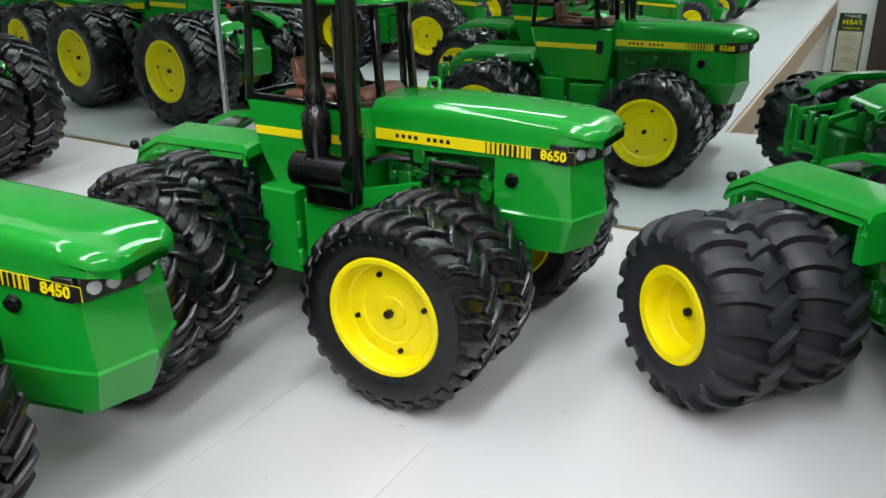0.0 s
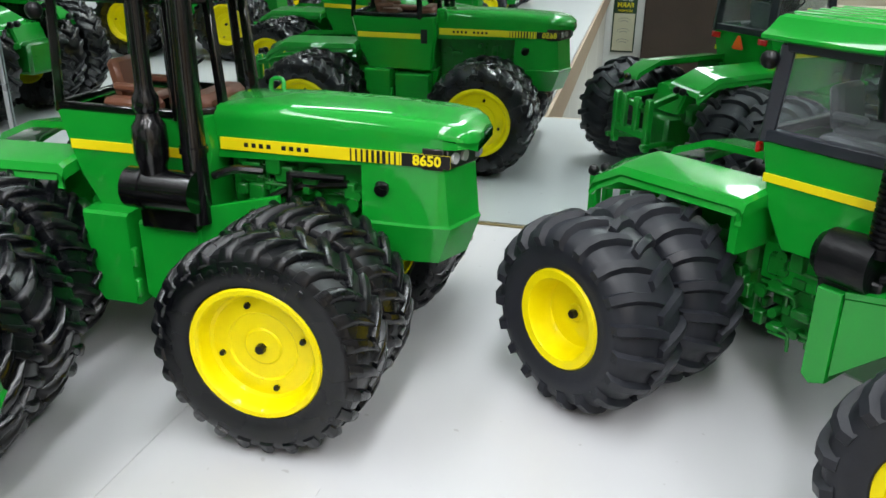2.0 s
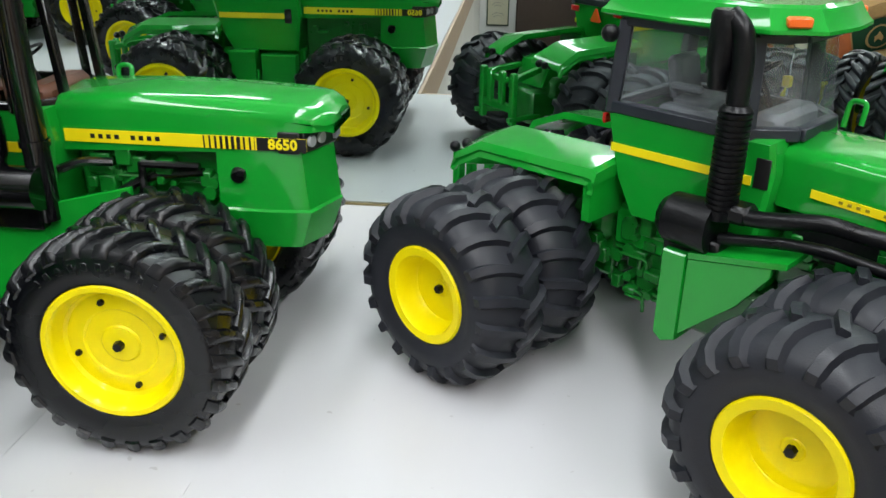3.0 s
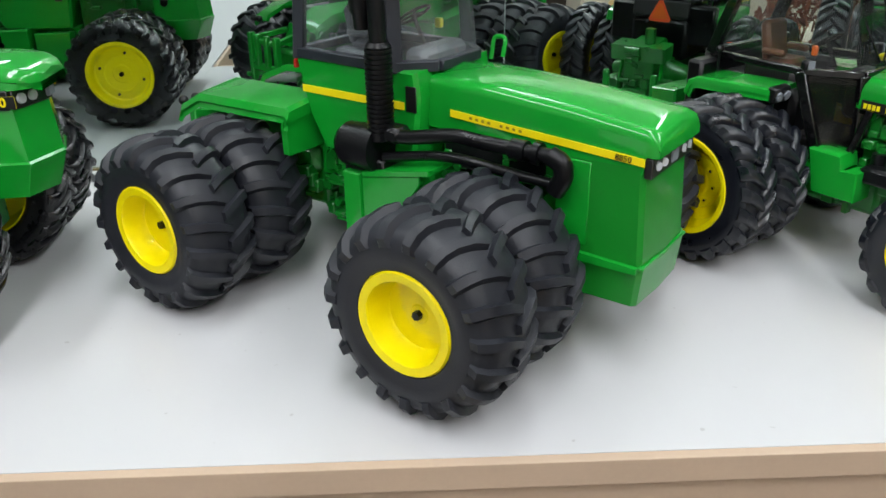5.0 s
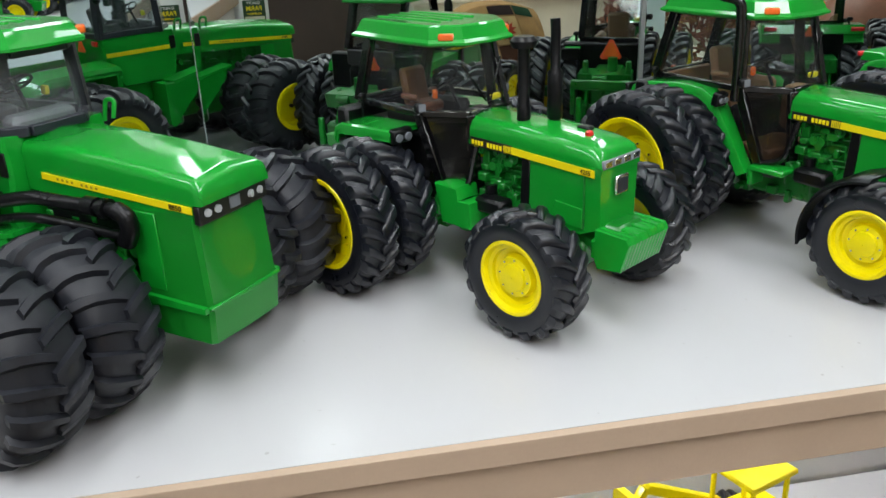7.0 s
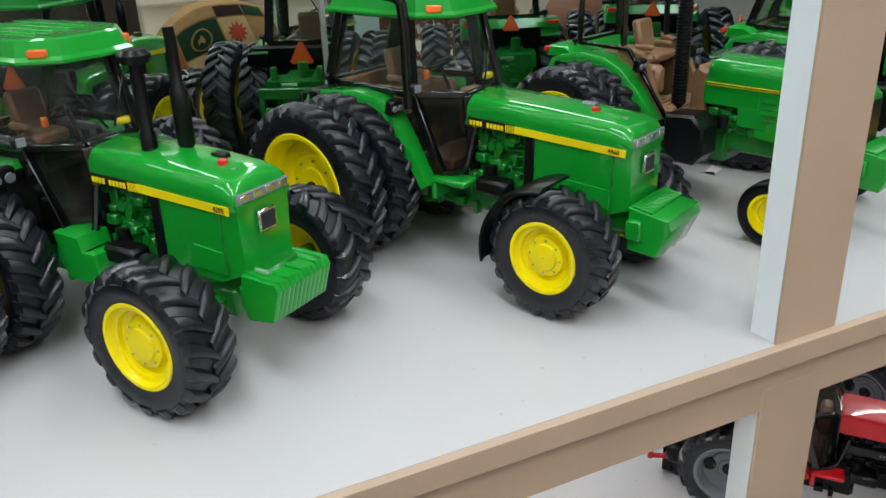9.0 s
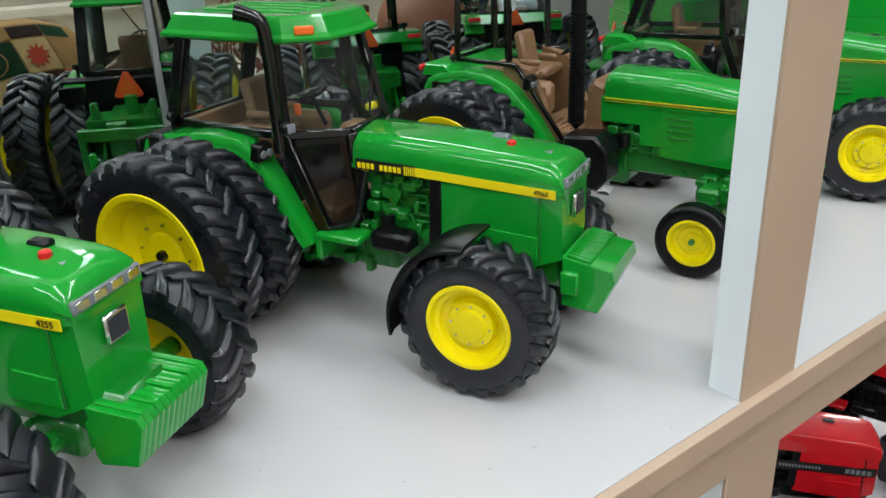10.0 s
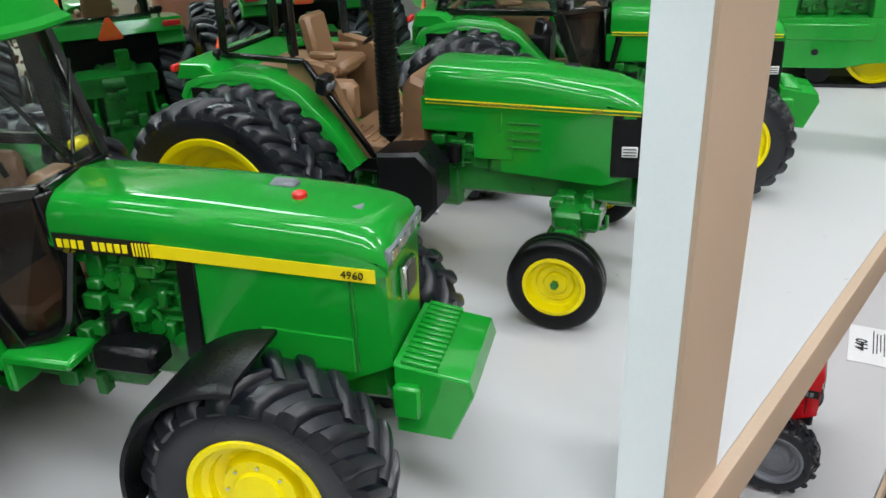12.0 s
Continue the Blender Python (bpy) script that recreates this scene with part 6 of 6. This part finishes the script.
for s in (-1, 1):
    bm = nb()
    outer, inner = crawler_loop(-0.060, 0.120, 0.0300), [(x, z + 0.003) for x, z in crawler_loop(-0.060, 0.120, 0.0270)]
    yc = s * 0.055
    loft(bm, [[(x, yc - 0.016, z) for x, z in outer], [(x, yc + 0.016, z) for x, z in outer], [(x, yc + 0.016, z) for x, z in inner], [(x, yc - 0.016, z) for x, z in inner]], closed=True)
    for k in range(40):
        cbox(bm, (-0.06 + 0.18 * (k % 20) / 19, yc, 0.0004 if k < 20 else 0.0596), (0.004, 0.032, 0.0012), 0.0003)
    part("rubber_track", bm, RUBBER, tk, "black rubber track")
    for x in (-0.060, 0.120):
        bm = nb()
        revolve(bm, [(0.0265, -0.012), (0.0265, 0.012), (0.0235, 0.0125), (0.0215, 0.006), (0.010, 0.005), (0.008, 0.009), (0.0004, 0.009), (0.0004, -0.010)], 36, (x, yc, 0.0300))
        part("idler_wheel", bm, YELLOW, tk, "yellow idler wheel")
    for x in (-0.012, 0.030, 0.072):
        bm = nb()
        cyl(bm, (x, yc - 0.012, 0.0145), (x, yc + 0.012, 0.0145), 0.0112, n=20)
        part("road_wheel", bm, BLACK_M, tk)
bm = nb()
prism(bm, [(0.085, 0.019), (-0.030, 0.019), (-0.052, 0.024), (-0.120, 0.028), (-0.120, 0.060), (0.150, 0.060), (0.150, 0.030)], -0.078, 0.078, 0.0015)
part("side_frame", bm, GREEN, tk)
bm = nb()
prism(bm, [(-0.120, 0.0595), (0.130, 0.0595), (0.130, 0.064), (-0.120, 0.064)], -0.074, 0.074, 0.001)
part("ledge", bm, GREEN, tk)
bm = nb()
cbox(bm, (0.004, 0, 0.078), (0.25, 0.110, 0.030), 0.002)
greebles(bm, -0.045, 0.012, 0.055, 0.058, 0.066, 0.092, 40, 41)
part("engine", bm, GREEN_C, tk)
bm = nb()
for x0, x1 in ((-0.120, -0.050), (0.014, 0.130)):
    prism(bm, [(x0, 0.063), (x1, 0.063), (x1, 0.094), (x0, 0.094)], 0.054, 0.071, 0.001)
prism(bm, [(-0.122, 0.0935), (0.132, 0.0935), (0.128, 0.125), (-0.110, 0.132)], -0.071, 0.071, 0.005)
part("hood", bm, GREEN, tk, "glossy green hood")
bm = nb()
cyl(bm, (-0.005, 0.0775, 0.034), (-0.005, 0.0786, 0.034), 0.0030, n=16)
part("frame_hole", bm, DARK, tk, "round dark hole")
bm = nb()
cbox(bm, (-0.010, 0.0735, 0.052), (0.085, 0.012, 0.014), 0.001)
part("step_plate", bm, GREEN, tk)

smv(tk, pose(0.1525, 0.0, 0.112, 0, 0, -90) @ pose(0, 0, 0, 0, 0, 180), 0.0100)
for s in (-1, 1):
    bm = nb()
    cbox(bm, (0.1515, s * 0.050, 0.118), (0.003, 0.014, 0.005), 0.0006)
    part("reflector", bm, RED, tk, "red rear reflector")

# ---- under the shelf ----
W_RED = wspec(0.0460, 0.030, 0.0290, "deep", 22, 0.0038, 0.0023, 0.7, RUBBER, paint=GREY)
W_REDF = wspec(0.0378, 0.026, 0.0235, "hub", 17, 0.0034, 0.0023, 0.65, RUBBER, paint=GREY)
for x, y, yaw in ((0.862, 0.505, -52), (1.118, 0.520, -76)):
    row_tractor(pose(x, y, LOW, 0, 0, yaw) @ Matrix.Scale(1.15, 4), "red toy tractor with black side stripe on the lower shelf", W_RED, W_REDF, number="", stacks=False, stripe="dark", dual=False, yo=0.054, weights="", hood_r=0.003, hood_z=0.004, paint=RED_P, metal=BLACK_M, group="red toy tractors")

# added tube lights, never in view, that brighten the lower shelf
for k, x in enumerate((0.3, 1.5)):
    ul = thing("under_shelf_fill", pose(x, 0.62, -0.02), "added tube light, out of view, brightening the lower shelf", "shelf light", "shelf lights")
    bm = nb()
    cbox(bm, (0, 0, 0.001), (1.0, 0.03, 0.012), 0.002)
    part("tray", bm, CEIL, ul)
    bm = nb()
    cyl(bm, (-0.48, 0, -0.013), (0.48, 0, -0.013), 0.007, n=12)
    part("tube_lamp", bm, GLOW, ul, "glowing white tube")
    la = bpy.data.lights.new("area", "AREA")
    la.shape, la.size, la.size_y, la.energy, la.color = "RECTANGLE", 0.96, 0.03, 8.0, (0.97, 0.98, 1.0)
    lo = new("shelf_fill_light", la)
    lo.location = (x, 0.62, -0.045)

# yellow toy loader
ld = thing("toy_loader", pose(0.505, 0.46, LOW, 0, 0, 200), "yellow toy loader with raised arms on the lower shelf", "toy loader")
bm = nb()
prism(bm, [(-0.08, 0.05), (0.02, 0.05), (0.03, 0.085), (-0.02, 0.10), (-0.08, 0.09)], -0.03, 0.03, 0.004)
part("body", bm, YELLOW, ld)
for s in (-1, 1):
    bm = nb()
    bar(bm, (-0.03, s * 0.034, 0.09), (0.07, s * 0.034, 0.15), 0.009)
    bar(bm, (0.07, s * 0.034, 0.15), (0.10, s * 0.034, 0.11), 0.008)
    part("lift_arm", bm, YELLOW, ld)
bm = nb()
prism(bm, [(0.085, 0.10), (0.125, 0.095), (0.14, 0.13), (0.13, 0.135), (0.12, 0.108), (0.092, 0.112), (0.092, 0.15), (0.085, 0.15)], -0.05, 0.05, 0.001)
part("bucket", bm, YELLOW, ld)
bm = nb()
for x, y in ((-0.05, -0.022), (-0.05, 0.022), (-0.005, -0.022), (-0.005, 0.022)):
    bar(bm, (x, y, 0.09), (x, y, 0.15), 0.004)
cbox(bm, (-0.028, 0, 0.153), (0.06, 0.055, 0.006), 0.002)
part("canopy", bm, YELLOW, ld)
for x in (-0.055, 0.03):
    for s in (-1, 1):
        wheel(ld, x, s * 0.045, 0.0378, W_GF)

# printed card lying on the lower shelf
card = thing("price_card", pose(1.450, 0.302, LOW + 0.001, 0, 0, 12) @ Matrix.Scale(0.62, 4), "white printed card with black number lying flat", "card")
bm = nb()
cbox(bm, (0, 0, 0), (0.16, 0.085, 0.001), 0.0002)
sheet = part("card_sheet", bm, WHITE_D, card)
nm = part("number", text_mesh("440", 0.034, DARK, 0.0002, bold=0.0008), None, sheet)
nm.matrix_basis = pose(-0.005, 0.016, 0.0008)
for k in range(5):
    bm = nb()
    cbox(bm, (0.015 - 0.004 * (k % 2), -0.006 - 0.007 * k, 0.0007), (0.10 - 0.012 * (k % 3), 0.0022, 0.0004), 0.0001)
    part("text_bar", bm, DARK, sheet)

# ---- across the aisle, seen in the mirror ----
dr = thing("dark_cupboard", pose(0.160, -1.76, -0.94), "tall dark brown wooden cupboard door against the wall", "cupboard")
bm = nb()
cbox(bm, (0, 0, 1.0), (0.520, 0.05, 2.0), 0.004)
part("door", bm, WOOD_D, dr)
bm = nb()
cbox(bm, (0.2785, 0.005, 1.0), (0.037, 0.06, 2.0), 0.003)
part("door_frame", bm, BEIGE, dr)

sg = thing("wall_sign", pose(-0.165, -1.866, -0.050, 0, 0, 180), "tall yellow and cream farm poster with dark green rim", "poster")
POSTER_G = mat("dark_green_print", (0.012, 0.050, 0.020), 0.5, var=0.08, scale=30)
CREAM = mat("cream_print", (0.62, 0.58, 0.42), 0.5, var=0.06, scale=30)
bm = nb()
cbox(bm, (0, 0, -0.086), (0.080, 0.006, 0.190), 0.001)
part("backing", bm, POSTER_G, sg)
bm = nb()
cbox(bm, (0, -0.004, -0.112), (0.072, 0.003, 0.128), 0.0005)
part("print", bm, CREAM, sg)
for word, zz, size, mt in (("QUALITY", -0.0005, 0.0120, WHITE_D), ("FARM", -0.0200, 0.0230, DECAL), ("EQUIPMENT", -0.0385, 0.0095, DECAL)):
    wm = part("heading", text_mesh(word, size, mt, 0.0004, bold=size * 0.02), None, sg)
    wm.matrix_basis = pose(0, -0.0046, zz, 90, 0, 0)
for k in range(3):
    for r, zz in ((0.020, 0.0), (0.013, -0.006)):
        bm = nb()
        tube(bm, [(r * math.cos(a * math.pi / 10), -0.0058, -0.072 - 0.036 * k + zz + 0.45 * r * math.sin(a * math.pi / 10)) for a in range(11)], 0.0007, 6)
        part("print_line", bm, GREY, sg)

chest = thing("blanket_chest", pose(0.959, -0.92, -0.94), "beige painted chest with moulded lid across the aisle", "chest")
bm = nb()
cbox(bm, (0, 0, 0.36), (1.42, 0.68, 0.72), 0.008)
part("body", bm, BEIGE, chest)
bm = nb()
cbox(bm, (0, 0, 0.731), (1.46, 0.72, 0.022), 0.006)
part("lid", bm, BEIGE, chest)
cab2 = thing("beige_cabinet", pose(1.116, -1.56, -0.94), "tall beige cabinet with mouldings", "cabinet")
bm = nb()
cbox(bm, (0, 0, 0.95), (1.47, 0.44, 1.9), 0.006)
part("body", bm, BEIGE, cab2)
for z in (0.924, 1.015, 1.386):
    bm = nb()
    cbox(bm, (0, 0.235, z), (1.49, 0.03, 0.036), 0.008)
    part("moulding", bm, BEIGE, cab2)
for k in range(4):
    bm = nb()
    cbox(bm, (-0.549 + 0.366 * k, 0.224, 1.204), (0.308, 0.012, 0.28), 0.006)
    part("panel", bm, BEIGE, cab2)

# quilted cushion with patches
# cloth tones all lowered, with the shade by the chest put into them
QC = {"cream": (0.42, 0.29, 0.13), "green": (0.008, 0.032, 0.013), "rust": (0.30, 0.075, 0.022), "brown": (0.055, 0.022, 0.012), "dark": (0.020, 0.011, 0.009), "tan": (0.27, 0.155, 0.06)}
QM = {k: mat("cloth_" + k, c, 0.85, var=0.22, scale=70, fine=900, bump=0.6, spec=0.2) for k, c in QC.items()}


def cushion_point(u, v, out=0.0):
    """u across, v up, both -1 to 1, on the cushion's front."""
    r = max(0.0, 1 - (abs(u) ** 2.6 + abs(v) ** 2.6) / 2.0)
    return Vector((0.085 * u * (1 - 0.10 * v * v), -0.040 * r ** 0.6 - out, 0.068 * v * (1 - 0.16 * u * u) - 0.034 * max(0.0, -u - 0.1) ** 1.6 - 0.012 * max(0.0, u - 0.5)))


cu = thing("quilted_cushion", pose(0.500, -0.652, -0.080, 0, -4, -4) @ Matrix.Diagonal((1.65, -1.65, 1.65, 1)), "patchwork cushion in cream, green and rust cloth with leaves", "cushion")
bm = nb()
N = 18
front = [[bm.verts.new(cushion_point(-1 + 2 * i / N, -1 + 2 * j / N)) for i in range(N + 1)] for j in range(N + 1)]
back = [[bm.verts.new(Vector((p.co.x, -p.co.y + 0.006, p.co.z))) for p in row_] for row_ in front]
for gridv in (front, back):
    for j in range(N):
        for i in range(N):
            bm.faces.new((gridv[j][i], gridv[j][i + 1], gridv[j + 1][i + 1], gridv[j + 1][i]))
for k in range(N):
    for a, b, c, d in ((front[0][k], front[0][k + 1], back[0][k + 1], back[0][k]), (front[N][k], front[N][k + 1], back[N][k + 1], back[N][k]), (front[k][0], front[k + 1][0], back[k + 1][0], back[k][0]), (front[k][N], front[k + 1][N], back[k + 1][N], back[k][N])):
        bm.faces.new((a, b, c, d))
part("cover", bm, QM["tan"], cu)


def patch(name, u0, u1, v0, v1, material, out=0.0012, lean=-0.16):
    bm = nb()
    n = 5
    g = [[cushion_point(u0 + (u1 - u0) * i / n + lean * (v0 + (v1 - v0) * j / n), v0 + (v1 - v0) * j / n, out) for i in range(n + 1)] for j in range(n + 1)]
    top = [[bm.verts.new(p) for p in r_] for r_ in g]
    bot = [[bm.verts.new(p + Vector((0, 0.0016, 0))) for p in r_] for r_ in g]
    for gv in (top, bot):
        for j in range(n):
            for i in range(n):
                bm.faces.new((gv[j][i], gv[j][i + 1], gv[j + 1][i + 1], gv[j + 1][i]))
    for k in range(n):
        bm.faces.new((top[0][k], top[0][k + 1], bot[0][k + 1], bot[0][k]))
        bm.faces.new((top[n][k], top[n][k + 1], bot[n][k + 1], bot[n][k]))
        bm.faces.new((top[k][0], top[k + 1][0], bot[k + 1][0], bot[k][0]))
        bm.faces.new((top[k][n], top[k + 1][n], bot[k + 1][n], bot[k][n]))
    return part(name, bm, material, cu)


rq = random.Random(5)
cells = [(-1.0, -0.50), (-0.50, 0.18), (0.18, 0.64), (0.64, 1.0)]
rows_ = [(-0.98, -0.55), (-0.55, -0.18), (-0.18, 0.20), (0.20, 0.78), (0.78, 0.99)]
cols = [["brown", "rust", "dark", "cream"], ["cream", "brown", "rust", "tan"], ["rust", "cream", "brown", "rust"], ["rust", "green", "cream", "tan"], ["cream", "tan", "dark", "green"]]
for (v0, v1), cc in zip(rows_, cols):
    for (u0, u1), c in zip(cells, cc):
        patch("patch", u0 + 0.012, u1 - 0.012, v0 + 0.015, v1 - 0.015, QM[c])


def badge(name, cu_, cv, pts, material, out):
    bm = nb()
    ring0 = [cushion_point(cu_ + a, cv + b, out) for a, b in pts]
    loft(bm, [[p + Vector((0, 0.0012, 0)) for p in ring0], ring0])
    return part(name, bm, material, cu)


oct_ = [(0.17 * math.cos(k * math.tau / 16), 0.20 * math.sin(k * math.tau / 16)) for k in range(16)]
badge("emblem_rim", -0.24, 0.46, oct_, QM["tan"], 0.0026)
badge("emblem_field", -0.24, 0.46, [(a * 0.84, b * 0.86) for a, b in oct_], QM["green"], 0.0034)
badge("emblem_shape", -0.24, 0.46, [(-0.055, -0.07), (-0.015, -0.03), (0.035, -0.08), (0.055, -0.02), (0.03, 0.04), (0.0, 0.09), (-0.03, 0.03), (-0.06, 0.02)], QM["tan"], 0.0042)
leaf = []
for k in range(22):
    a = k * math.tau / 22
    r = 0.20 if k % 2 else 0.12
    leaf.append((r * 0.80 * math.cos(a), r * 1.05 * math.sin(a)))
badge("leaf", 0.33, 0.48, leaf, mat("cloth_leaf", (0.32, 0.035, 0.012), 0.85, var=0.2, scale=90, bump=0.5), 0.0030)

# brown hide ball further along
bm = nb()
ball(bm, (0, 0, 0.07), 0.07, 24, (1.25, 0.8, 1.0))
hb = new("leather_cushion", finish(bm, "leather_cushion", BROWN, 60))
hb.matrix_world = pose(1.5035, -0.7345, -0.198) @ Matrix.Scale(1.65, 4)
tagged(hb, "rounded brown leather cushion on the chest", "cushion")

# reddish bark heap on the chest
wr = thing("bark_pile", pose(1.0085, -0.825, -0.199) @ Matrix.Scale(1.65, 4), "reddish brown heap of dry bark chips on the chest", "bark")
bm = nb()
rb = random.Random(9)
for k in range(1500):
    u = rb.uniform(-1, 1)
    top = 0.125 * (1 - u * u) ** 0.5 * (1 + 0.1 * math.sin(9 * u))
    c = (0.165 * u, rb.uniform(-0.06, 0.06) * (1 - u * u) ** 0.5, max(0.004, top * rb.uniform(0.0, 1.0) ** 0.5))
    cbox(bm, c, (rb.uniform(0.007, 0.022), rb.uniform(0.0015, 0.003), rb.uniform(0.002, 0.006)), 0.0005, Euler((rb.uniform(0, 3), rb.uniform(0, 3), rb.uniform(0, 3))).to_matrix())
chips = part("bark_chip", bm, mat("bark", (0.16, 0.045, 0.02), 0.85, var=0.5, scale=60, bump=0.5), wr)
chips["kind"] = "stuff"
